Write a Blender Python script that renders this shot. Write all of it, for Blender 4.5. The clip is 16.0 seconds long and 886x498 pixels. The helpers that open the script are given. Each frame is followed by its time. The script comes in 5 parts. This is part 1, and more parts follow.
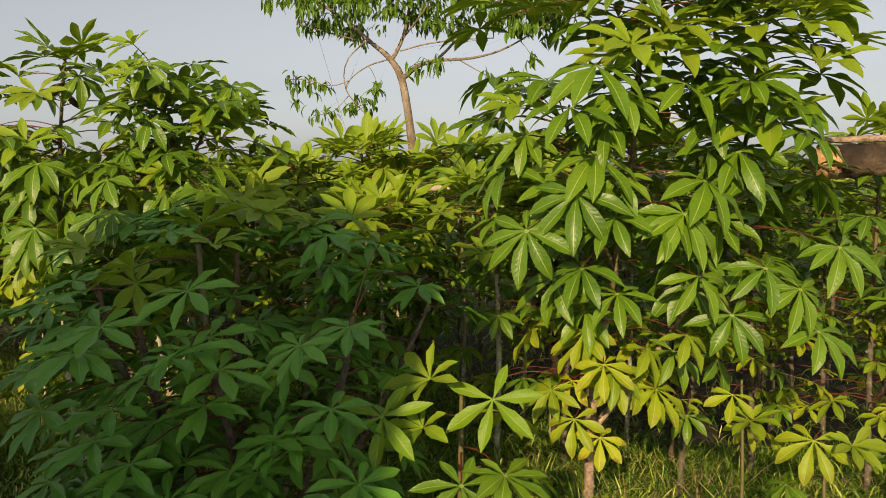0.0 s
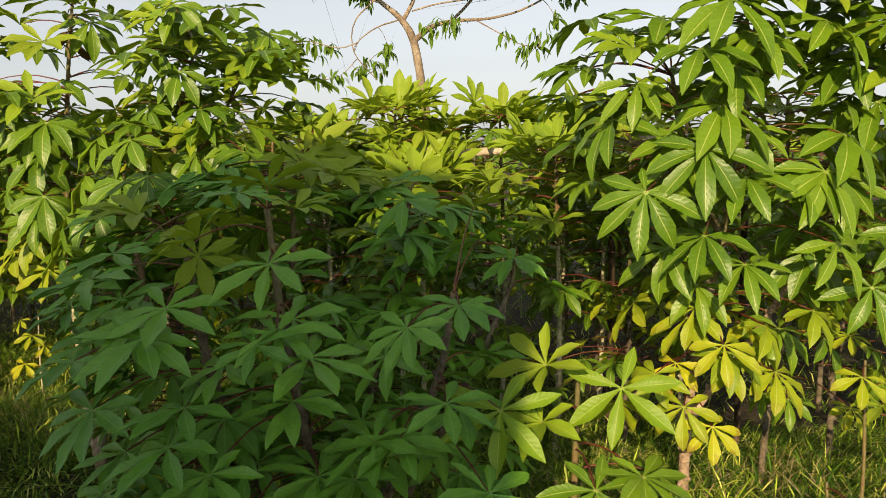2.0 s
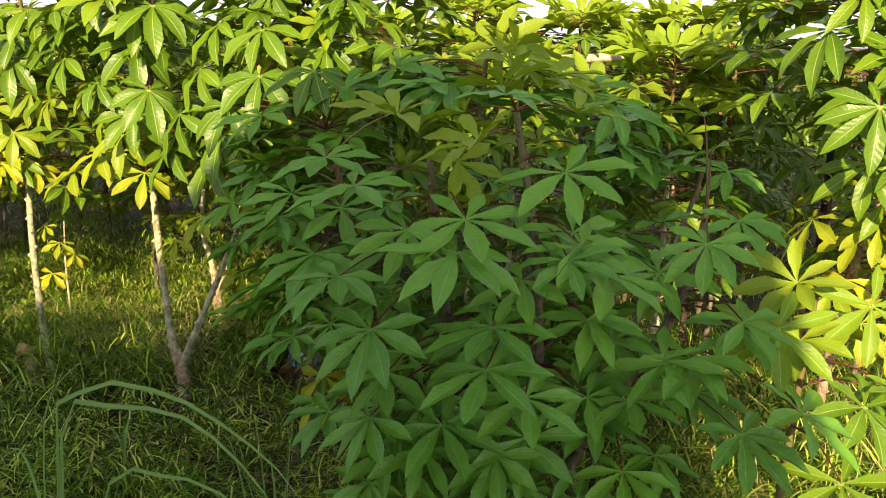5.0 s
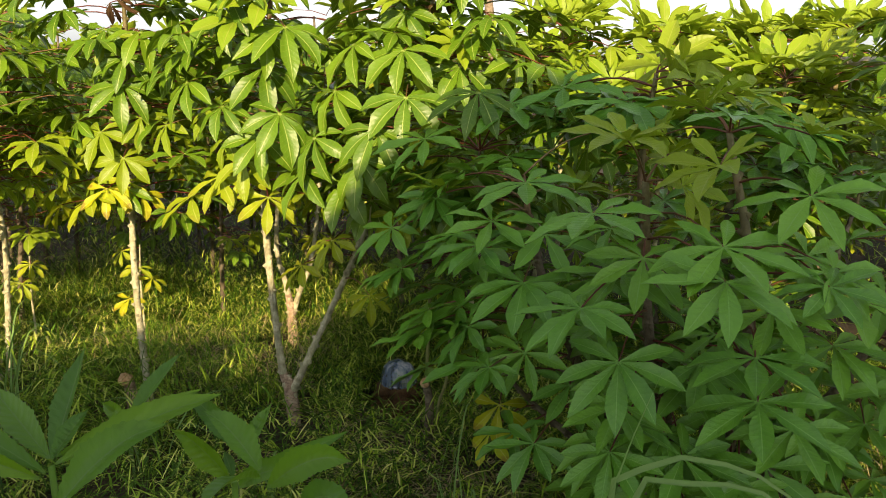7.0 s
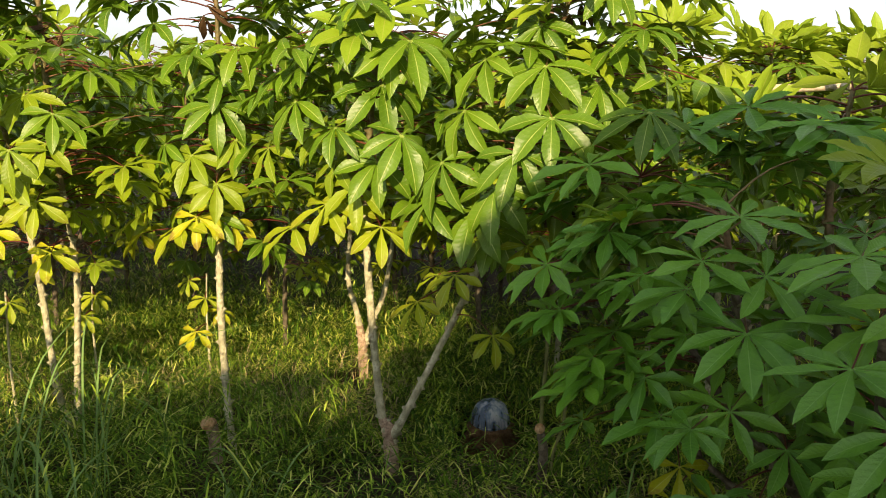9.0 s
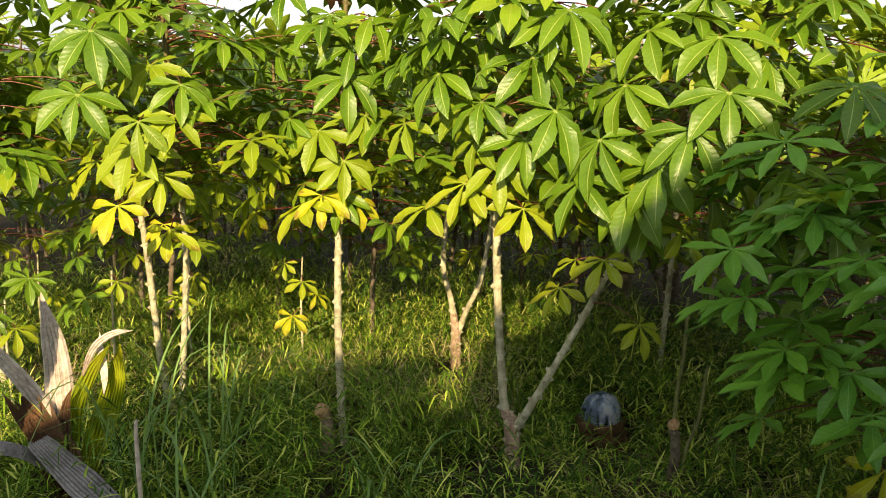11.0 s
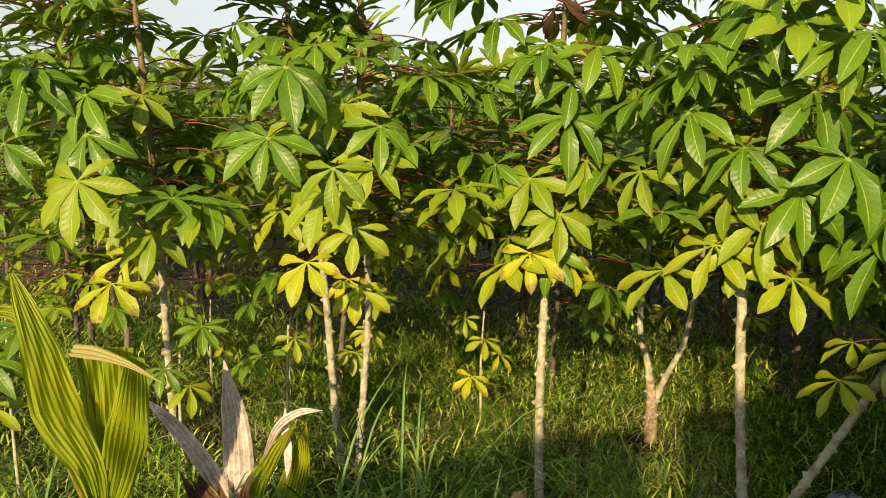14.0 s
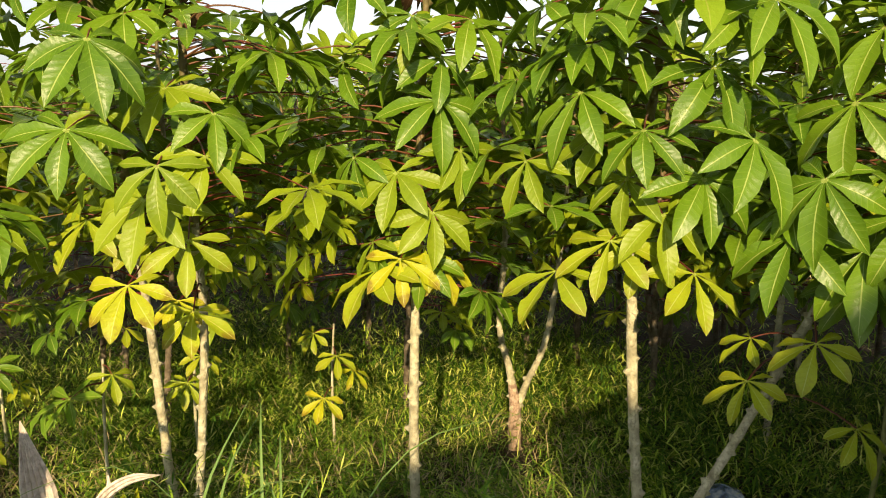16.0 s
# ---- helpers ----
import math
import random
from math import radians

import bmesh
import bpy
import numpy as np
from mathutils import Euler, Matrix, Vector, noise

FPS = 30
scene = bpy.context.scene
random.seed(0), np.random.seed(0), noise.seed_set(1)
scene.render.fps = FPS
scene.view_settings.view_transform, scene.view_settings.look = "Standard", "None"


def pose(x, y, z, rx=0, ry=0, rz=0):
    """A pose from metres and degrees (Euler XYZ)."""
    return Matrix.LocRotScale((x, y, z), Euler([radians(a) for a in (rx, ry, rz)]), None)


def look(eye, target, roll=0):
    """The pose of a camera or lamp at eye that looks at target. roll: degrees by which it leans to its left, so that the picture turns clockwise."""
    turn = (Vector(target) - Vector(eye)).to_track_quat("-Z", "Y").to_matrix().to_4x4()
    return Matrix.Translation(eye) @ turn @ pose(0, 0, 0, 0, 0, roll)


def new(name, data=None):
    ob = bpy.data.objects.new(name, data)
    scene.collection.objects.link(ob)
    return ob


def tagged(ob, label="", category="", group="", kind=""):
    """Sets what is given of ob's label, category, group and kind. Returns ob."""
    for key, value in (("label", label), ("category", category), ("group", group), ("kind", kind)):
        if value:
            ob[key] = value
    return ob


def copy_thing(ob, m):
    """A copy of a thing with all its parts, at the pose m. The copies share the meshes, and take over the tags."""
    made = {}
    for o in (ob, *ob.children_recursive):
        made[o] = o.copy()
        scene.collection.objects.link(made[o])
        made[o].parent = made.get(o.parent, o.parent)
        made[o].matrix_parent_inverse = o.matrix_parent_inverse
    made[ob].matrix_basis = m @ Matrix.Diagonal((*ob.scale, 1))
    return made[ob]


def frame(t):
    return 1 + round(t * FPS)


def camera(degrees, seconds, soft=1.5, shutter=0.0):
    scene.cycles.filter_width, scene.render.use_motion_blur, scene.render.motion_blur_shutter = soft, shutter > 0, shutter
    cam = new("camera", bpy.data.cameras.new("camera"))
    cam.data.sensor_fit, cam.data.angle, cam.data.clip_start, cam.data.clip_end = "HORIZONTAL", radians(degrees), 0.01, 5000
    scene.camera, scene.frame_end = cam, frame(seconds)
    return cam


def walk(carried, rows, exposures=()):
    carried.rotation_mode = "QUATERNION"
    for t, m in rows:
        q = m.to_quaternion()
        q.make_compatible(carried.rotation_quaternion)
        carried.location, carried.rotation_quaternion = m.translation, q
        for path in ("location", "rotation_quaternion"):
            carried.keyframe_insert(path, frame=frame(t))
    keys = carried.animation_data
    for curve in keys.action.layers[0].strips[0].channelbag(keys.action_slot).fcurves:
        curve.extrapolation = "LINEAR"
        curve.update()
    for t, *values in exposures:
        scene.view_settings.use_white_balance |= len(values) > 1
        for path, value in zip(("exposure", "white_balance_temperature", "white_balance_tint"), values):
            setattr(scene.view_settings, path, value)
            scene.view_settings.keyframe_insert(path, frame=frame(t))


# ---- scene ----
cam = camera(57.4, 16.0, 0.9)
PATH = [
    (0, (2.278, -0.955, 1.427), (1.729, 0.958, 1.229), -0.5),
    (0.5, (2.203, -0.862, 1.416), (1.662, 1.053, 1.213), -0.3),
    (1, (2.05, -0.777, 1.398), (1.545, 1.147, 1.189), 0.1),
    (1.5, (1.936, -0.751, 1.384), (1.462, 1.18, 1.161), -0.5),
    (2, (1.848, -0.728, 1.367), (1.376, 1.199, 1.112), -0.6),
    (2.5, (1.749, -0.729, 1.343), (1.284, 1.194, 1.048), -1.3),
    (3, (1.628, -0.739, 1.312), (1.171, 1.168, 0.92), -1.7),
    (3.5, (1.513, -0.742, 1.302), (1.061, 1.158, 0.871), -0.8),
    (4, (1.332, -0.75, 1.315), (0.893, 1.148, 0.862), -0.4),
    (4.2, (1.269, -0.768, 1.331), (0.89, 1.14, 0.87), -0.1),
    (6.3, (0.712, -0.726, 1.35), (0.528, 1.21, 0.883), 2.3),
    (6.5, (0.662, -0.729, 1.357), (0.478, 1.208, 0.892), 2.4),
    (7, (0.539, -0.754, 1.365), (0.351, 1.185, 0.912), 0.6),
    (7.5, (0.426, -0.746, 1.353), (0.234, 1.195, 0.911), 1.1),
    (8, (0.323, -0.681, 1.363), (0.125, 1.263, 0.936), 0.4),
    (8.2, (0.286, -0.645, 1.361), (0.09, 1.301, 0.945), 0.3),
    (10.3, (-0.121, -0.5, 1.331), (-0.309, 1.449, 0.923), 1.3),
    (10.5, (-0.153, -0.5, 1.321), (-0.342, 1.449, 0.912), 1.4),
    (11, (-0.221, -0.468, 1.297), (-0.478, 1.468, 0.868), 1.2),
    (11.5, (-0.314, -0.398, 1.291), (-0.688, 1.516, 0.847), 0.3),
    (12, (-0.406, -0.31, 1.274), (-0.824, 1.592, 0.816), 0.2),
    (12.5, (-0.486, -0.254, 1.287), (-0.957, 1.634, 0.824), 0.1),
    (13, (-0.544, -0.233, 1.312), (-1.135, 1.624, 0.863), -0.1),
    (13.5, (-0.552, -0.211, 1.339), (-1.202, 1.644, 0.969), 0.2),
    (14, (-0.52, -0.142, 1.309), (-1.107, 1.736, 0.949), 0.7),
    (14.5, (-0.557, -0.04, 1.276), (-0.927, 1.892, 0.915), 1.6),
    (15, (-0.663, 0.065, 1.281), (-0.983, 2.007, 0.925), 0.1),
    (15.5, (-0.704, 0.116, 1.296), (-0.945, 2.07, 0.945), 0.1),
    (16, (-0.697, 0.14, 1.271), (-0.845, 2.102, 0.911), 0.3),
]
walk(cam, [(t, look(e, g, r)) for t, e, g, r in PATH],
     ((0, 0.03), (1.0, 0.17), (2.0, 0.38), (3.0, 0.86), (4.0, 1.10), (7.0, 0.94), (8.0, 0.78), (10.5, 0.85), (12.0, 1.06), (12.6, 1.03), (13.4, 0.54), (14.2, 0.54), (15.0, 0.68), (16.0, 0.71)))

# ---- sky and sun ----
SUN_EL = radians(22)
world = bpy.data.worlds.new("sky")
scene.world = world
world.use_nodes = True
wn = world.node_tree
sky = wn.nodes.new("ShaderNodeTexSky")
sky.sky_type = "NISHITA"
sky.sun_disc = False
sky.sun_elevation = SUN_EL
sky.sun_rotation = radians(180)
sky.air_density, sky.dust_density, sky.ozone_density = 1.0, 1.4, 1.0
back = wn.nodes["Background"]
back.inputs["Strength"].default_value = 0.110
haze = wn.nodes.new("ShaderNodeHueSaturation")
haze.inputs["Saturation"].default_value = 0.26
veil = wn.nodes.new("ShaderNodeMix")
veil.data_type = "RGBA"
veil.inputs[0].default_value = 0.25
veil.inputs[7].default_value = (3.75, 3.95, 4.3, 1.0)
wn.links.new(sky.outputs[0], haze.inputs["Color"])
wn.links.new(haze.outputs[0], veil.inputs[6])
wn.links.new(veil.outputs[2], back.inputs[0])
sun = new("sun", bpy.data.lights.new("sun", "SUN"))
sun.data.energy = 5.08
sun.data.angle = radians(0.6)
sun.data.color = (1.0, 0.75, 0.43)
sun.matrix_world = look((0.0, 0.0, 5.0), (-0.03 * math.cos(SUN_EL), math.cos(SUN_EL), 5.0 - math.sin(SUN_EL)))
rnd = random.Random(5)


# ---- materials ----
class Nodes:
    def __init__(self, name):
        self.mat = bpy.data.materials.new(name)
        self.mat.use_nodes = True
        self.tree = self.mat.node_tree
        self.bsdf = self.tree.nodes["Principled BSDF"]
        self.out = self.tree.nodes["Material Output"]

    def add(self, kind, **values):
        n = self.tree.nodes.new(kind)
        for k, v in values.items():
            n.inputs[k].default_value = v
        return n

    def link(self, a, b):
        self.tree.links.new(a, b)

    def math(self, op, a, b=0.0):
        n = self.tree.nodes.new("ShaderNodeMath")
        n.operation = op
        for i, v in enumerate((a, b)):
            if isinstance(v, (int, float)):
                n.inputs[i].default_value = v
            else:
                self.link(v, n.inputs[i])
        return n.outputs[0]

    def mix(self, f, a, b, kind="MIX"):
        n = self.tree.nodes.new("ShaderNodeMix")
        n.data_type, n.blend_type = "RGBA", kind
        for sock, v in ((n.inputs[0], f), (n.inputs[6], a), (n.inputs[7], b)):
            if isinstance(v, (int, float)):
                sock.default_value = v
            elif isinstance(v, tuple):
                sock.default_value = (*v, 1.0)
            else:
                self.link(v, sock)
        return n.outputs[2]

    def ramp(self, f, *stops):
        n = self.tree.nodes.new("ShaderNodeValToRGB")
        e = n.color_ramp.elements
        while len(e) < len(stops):
            e.new(0.5)
        for el, (p, c) in zip(e, stops):
            el.position = p
            el.color = (*c, 1.0) if isinstance(c, tuple) else (c, c, c, 1.0)
        self.link(f, n.inputs[0])
        return n.outputs[0]

    def noise(self, scale, detail=3.0, coords="Object", rough=0.55):
        tc = self.tree.nodes.new("ShaderNodeTexCoord")
        n = self.add("ShaderNodeTexNoise", Scale=scale, Detail=detail, Roughness=rough)
        self.link(tc.outputs[coords], n.inputs["Vector"])
        return n.outputs["Fac"]

    def bump(self, height, strength=0.3, distance=0.01):
        n = self.add("ShaderNodeBump", Strength=strength, Distance=distance)
        self.link(height, n.inputs["Height"])
        self.link(n.outputs[0], self.bsdf.inputs["Normal"])
        return n.outputs[0]


def leaf_material(name, greens, glow, rib, brown=0.0, gloss=0.42, thin=0.36, shine=0.30):
    """Leaf blade: pale ribs along the lobes, mottled green, light shining through."""
    m = Nodes(name)
    uv = m.tree.nodes.new("ShaderNodeUVMap")
    sep = m.tree.nodes.new("ShaderNodeSeparateXYZ")
    m.link(uv.outputs[0], sep.inputs[0])
    side = m.math("ABSOLUTE", m.math("SUBTRACT", sep.outputs[0], 0.5))
    mid = m.math("MULTIPLY", m.math("LESS_THAN", side, 0.026), 0.8)
    wave = m.math("SINE", m.math("MULTIPLY", m.math("SUBTRACT", sep.outputs[1], m.math("MULTIPLY", side, 0.22)), 70.0))
    vein = m.math("MULTIPLY", m.math("GREATER_THAN", wave, 0.95), 0.13)
    info = m.tree.nodes.new("ShaderNodeObjectInfo")
    geo = m.tree.nodes.new("ShaderNodeNewGeometry")
    pick = m.math("ADD", m.math("MULTIPLY", info.outputs["Random"], 0.65), m.math("MULTIPLY", geo.outputs["Random Per Island"], 0.35))
    col = m.ramp(pick, *[(i / (len(greens) - 1), c) for i, c in enumerate(greens)])
    blot = m.noise(5.0, 4.0)
    col = m.mix(m.ramp(blot, (0.35, 0.0), (0.75, 0.3)), col, tuple(min(1.0, c * 1.3) for c in greens[-1]))
    fine = m.noise(45.0, 2.0)
    col = m.mix(m.ramp(fine, (0.62, 0.0), (0.75, 0.35)), col, tuple(c * 0.55 for c in greens[0]))
    if brown:
        edge = m.math("ADD", m.math("MULTIPLY", sep.outputs[1], 0.55), m.math("MULTIPLY", blot, 0.75))
        col = m.mix(m.ramp(edge, (0.78, 0.0), (0.9, brown)), col, (0.16, 0.07, 0.02))
    hub = m.math("MULTIPLY", m.math("LESS_THAN", sep.outputs[1], 0.045), 0.8)
    ribs = m.math("MAXIMUM", m.math("MAXIMUM", mid, vein), hub)
    col = m.mix(ribs, col, rib)
    m.link(col, m.bsdf.inputs["Base Color"])
    m.bsdf.inputs["Roughness"].default_value = gloss
    m.bsdf.inputs["Specular IOR Level"].default_value = shine
    bumped = m.bump(m.math("ADD", m.math("MULTIPLY", ribs, -0.7), m.math("ADD", m.math("MULTIPLY", wave, 0.10), m.math("MULTIPLY", fine, 0.34))), 0.5, 0.003)
    tr = m.tree.nodes.new("ShaderNodeBsdfTranslucent")
    m.link(m.mix(0.6, col, glow), tr.inputs[0])
    m.link(bumped, tr.inputs["Normal"])
    sh = m.tree.nodes.new("ShaderNodeMixShader")
    sh.inputs[0].default_value = thin
    m.link(m.bsdf.outputs[0], sh.inputs[1])
    m.link(tr.outputs[0], sh.inputs[2])
    m.link(sh.outputs[0], m.out.inputs[0])
    return m.mat


def rough_material(name, stops, scale, roughness=0.85, bump=0.4, fine=60.0, coords="Object", distance=0.01):
    """A mottled solid: a ramp of colours over coarse noise, darkened and roughened by a fine one."""
    m = Nodes(name)
    col = m.ramp(m.noise(scale, 5.0, coords), *stops)
    f = m.noise(fine, 3.0, coords)
    col = m.mix(m.ramp(f, (0.45, 0.0), (0.7, 0.5)), col, tuple(c * 0.45 for c in stops[0][1]))
    m.link(col, m.bsdf.inputs["Base Color"])
    m.bsdf.inputs["Roughness"].default_value = roughness
    m.bump(m.math("ADD", f, m.noise(scale * 3, 4.0, coords)), bump, distance)
    return m.mat


def blade_material(name, greens, thin=0.3, dry=0.0, roughness=0.5):
    """Grass and small blades: one tone for each blade, drier towards some tips."""
    m = Nodes(name)
    geo = m.tree.nodes.new("ShaderNodeNewGeometry")
    col = m.ramp(geo.outputs["Random Per Island"], *[(i / (len(greens) - 1), c) for i, c in enumerate(greens)])
    big = m.noise(1.3, 3.0)
    col = m.mix(m.ramp(big, (0.4, 0.0), (0.68, 0.45)), col, greens[len(greens) // 2])
    if dry:
        col = m.mix(m.ramp(m.noise(2.2, 2.0), (0.55, 0.0), (0.7, dry)), col, (0.24, 0.19, 0.08))
    m.link(col, m.bsdf.inputs["Base Color"])
    m.bsdf.inputs["Roughness"].default_value = roughness
    m.bsdf.inputs["Specular IOR Level"].default_value = 0.18
    tr = m.tree.nodes.new("ShaderNodeBsdfTranslucent")
    m.link(m.mix(0.4, col, (0.22, 0.32, 0.04)), tr.inputs[0])
    sh = m.tree.nodes.new("ShaderNodeMixShader")
    sh.inputs[0].default_value = thin
    m.link(m.bsdf.outputs[0], sh.inputs[1])
    m.link(tr.outputs[0], sh.inputs[2])
    m.link(sh.outputs[0], m.out.inputs[0])
    return m.mat


LEAF_GREEN = leaf_material("cassava_leaf", [(0.050, 0.122, 0.008), (0.090, 0.182, 0.008), (0.140, 0.240, 0.010)], (0.36, 0.47, 0.010), (0.36, 0.44, 0.11), 0.0, 0.36, 0.17, 0.36)
# copy of the leaf with its shade tone put into the colour, for the bush
LEAF_SHADED = leaf_material("cassava_leaf_bluish", [(0.060, 0.185, 0.016), (0.100, 0.255, 0.018), (0.150, 0.325, 0.022)], (0.26, 0.44, 0.012), (0.18, 0.35, 0.07), 0.0, 0.36, 0.09, 0.5)
LEAF_LIME = leaf_material("cassava_leaf_ageing", [(0.20, 0.285, 0.012), (0.27, 0.345, 0.012), (0.35, 0.39, 0.012)], (0.46, 0.54, 0.012), (0.42, 0.50, 0.11), 0.3, 0.42, 0.24)
LEAF_TURNING = leaf_material("cassava_leaf_turning", [(0.12, 0.20, 0.010), (0.18, 0.26, 0.010), (0.24, 0.315, 0.012)], (0.46, 0.53, 0.012), (0.34, 0.42, 0.09), 0.0, 0.40, 0.20)
LEAF_YELLOW = leaf_material("cassava_leaf_yellowed", [(0.28, 0.37, 0.012), (0.37, 0.42, 0.010), (0.47, 0.45, 0.012)], (0.58, 0.60, 0.010), (0.56, 0.57, 0.13), 0.7, 0.45, 0.26)
LEAF_YOUNG = leaf_material("cassava_leaf_young", [(0.17, 0.30, 0.016), (0.25, 0.36, 0.018), (0.21, 0.28, 0.018)], (0.40, 0.50, 0.018), (0.32, 0.38, 0.06), 0.0, 0.42, 0.26)
LEAF_FRESH = leaf_material("cassava_leaf_fresh", [(0.13, 0.25, 0.012), (0.18, 0.29, 0.012)], (0.40, 0.50, 0.012), (0.34, 0.46, 0.08), 0.0, 0.42, 0.24)
LEAF_DEAD = leaf_material("cassava_leaf_dead", [(0.05, 0.026, 0.012), (0.09, 0.048, 0.02), (0.14, 0.08, 0.035)], (0.16, 0.08, 0.03), (0.20, 0.13, 0.07), 0.0, 0.7, 0.2)
LEAF_TREE = leaf_material("tree_leaf", [(0.040, 0.105, 0.012), (0.08, 0.17, 0.014), (0.15, 0.26, 0.02)], (0.26, 0.38, 0.02), (0.20, 0.26, 0.06), 0.0, 0.35, 0.28)
LEAF_WEED = leaf_material("weed_leaf", [(0.040, 0.120, 0.030), (0.080, 0.220, 0.020), (0.200, 0.360, 0.016)], (0.28, 0.47, 0.02), (0.15, 0.27, 0.06), 0.0, 0.36, 0.42, 0.5)
def palm_material():
    """Pleated palm leaf: yellow-green ridges with darker green folds along the blade."""
    m = Nodes("palm_leaf")
    uv = m.tree.nodes.new("ShaderNodeUVMap")
    sep = m.tree.nodes.new("ShaderNodeSeparateXYZ")
    m.link(uv.outputs[0], sep.inputs[0])
    wave = m.math("SINE", m.math("ADD", m.math("ADD", m.math("MULTIPLY", sep.outputs[0], 52.0), m.math("MULTIPLY", sep.outputs[1], 30.0)), m.math("MULTIPLY", m.noise(7.0, 1.0), 2.0)))
    col = m.ramp(m.noise(5.0, 3.0), (0.35, (0.26, 0.36, 0.014)), (0.5, (0.34, 0.42, 0.014)), (0.7, (0.46, 0.47, 0.018)))
    col = m.mix(m.ramp(wave, (0.68, 0.0), (0.88, 0.7)), col, (0.06, 0.12, 0.008))
    col = m.mix(m.ramp(m.noise(38.0, 2.0), (0.62, 0.0), (0.72, 0.4)), col, (0.30, 0.24, 0.05))
    m.link(col, m.bsdf.inputs["Base Color"])
    m.bsdf.inputs["Roughness"].default_value = 0.45
    m.bump(wave, 0.5, 0.004)
    tr = m.tree.nodes.new("ShaderNodeBsdfTranslucent")
    m.link(m.mix(0.4, col, (0.35, 0.40, 0.02)), tr.inputs[0])
    sh = m.tree.nodes.new("ShaderNodeMixShader")
    sh.inputs[0].default_value = 0.35
    m.link(m.bsdf.outputs[0], sh.inputs[1])
    m.link(tr.outputs[0], sh.inputs[2])
    m.link(sh.outputs[0], m.out.inputs[0])
    return m.mat


PALM_GREEN = palm_material()
PALM_PALE = blade_material("palm_leaf_fading", [(0.40, 0.36, 0.10), (0.50, 0.45, 0.16), (0.58, 0.52, 0.26)], 0.3, 0.0, 0.6)
PALM_DRY = rough_material("dry_palm_leaf", [(0.3, (0.30, 0.23, 0.18)), (0.48, (0.56, 0.48, 0.42)), (0.65, (0.74, 0.67, 0.60))], 9.0, 0.8, 0.3, 80.0)
PALM_BROWN = rough_material("brown_palm_sheath", [(0.3, (0.07, 0.035, 0.018)), (0.6, (0.17, 0.09, 0.04)), (0.8, (0.25, 0.15, 0.08))], 14.0, 0.85, 0.4, 90.0)
PALM_GREY = rough_material("grey_dead_palm_leaf", [(0.3, (0.17, 0.16, 0.16)), (0.6, (0.30, 0.28, 0.28)), (0.8, (0.40, 0.38, 0.36))], 12.0, 0.9, 0.4, 90.0)
BARK = rough_material("cassava_bark", [(0.3, (0.25, 0.23, 0.145)), (0.5, (0.47, 0.445, 0.29)), (0.7, (0.64, 0.61, 0.44))], 30.0, 0.85, 0.6, 120.0)
BARK_OLD = rough_material("cassava_bark_old", [(0.3, (0.18, 0.115, 0.075)), (0.5, (0.42, 0.30, 0.21)), (0.7, (0.60, 0.47, 0.35))], 34.0, 0.9, 0.7, 130.0)
# darker brown bark for the bush, the rows behind and one stub
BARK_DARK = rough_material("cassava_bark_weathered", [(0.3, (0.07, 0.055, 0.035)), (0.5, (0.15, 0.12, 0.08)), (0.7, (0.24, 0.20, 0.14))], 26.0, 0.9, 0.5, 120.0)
STEM_GREEN = rough_material("cassava_shoot", [(0.3, (0.10, 0.085, 0.035)), (0.5, (0.16, 0.14, 0.05)), (0.7, (0.20, 0.10, 0.05))], 10.0, 0.6, 0.3, 90.0)
PETIOLE = rough_material("leaf_stalk", [(0.38, (0.13, 0.020, 0.016)), (0.54, (0.15, 0.050, 0.024)), (0.66, (0.17, 0.16, 0.045))], 1.7, 0.5, 0.1, 40.0, "Object")
SHOOT = rough_material("green_shoot_bark", [(0.3, (0.10, 0.115, 0.035)), (0.5, (0.19, 0.20, 0.06)), (0.7, (0.28, 0.27, 0.11))], 18.0, 0.7, 0.3, 90.0)
CUT = rough_material("cut_wood", [(0.3, (0.34, 0.18, 0.08)), (0.5, (0.54, 0.33, 0.16)), (0.7, (0.66, 0.47, 0.27))], 34.0, 0.85, 0.4, 120.0)
TRUNK = rough_material("tree_bark", [(0.3, (0.12, 0.09, 0.065)), (0.5, (0.26, 0.20, 0.14)), (0.7, (0.40, 0.33, 0.25))], 7.0, 0.9, 0.6, 60.0)
LOG = rough_material("log_bark", [(0.34, (0.022, 0.014, 0.009)), (0.52, (0.055, 0.036, 0.022)), (0.70, (0.17, 0.115, 0.070))], 9.0, 0.9, 0.8, 50.0)
POLE = rough_material("peeled_pole", [(0.3, (0.36, 0.29, 0.22)), (0.5, (0.52, 0.44, 0.34)), (0.7, (0.62, 0.55, 0.46))], 8.0, 0.75, 0.3, 60.0)
GRASS = blade_material("grass_blades", [(0.012, 0.046, 0.007), (0.028, 0.085, 0.010), (0.068, 0.168, 0.015), (0.175, 0.31, 0.024), (0.46, 0.60, 0.055), (0.80, 0.78, 0.25)], 0.24, 0.06, 0.6)
TALL_GRASS = blade_material("tall_grass_blades", [(0.13, 0.25, 0.07), (0.19, 0.32, 0.09), (0.27, 0.39, 0.14)], 0.3)
STRAW = blade_material("straw", [(0.30, 0.22, 0.10), (0.42, 0.33, 0.18), (0.5, 0.42, 0.26)], 0.15)
SOIL = rough_material("soil", [(0.3, (0.028, 0.018, 0.010)), (0.5, (0.045, 0.032, 0.017)), (0.65, (0.075, 0.050, 0.030)), (0.8, (0.12, 0.08, 0.05))], 1.6, 0.95, 0.8, 35.0, "Object", 0.03)
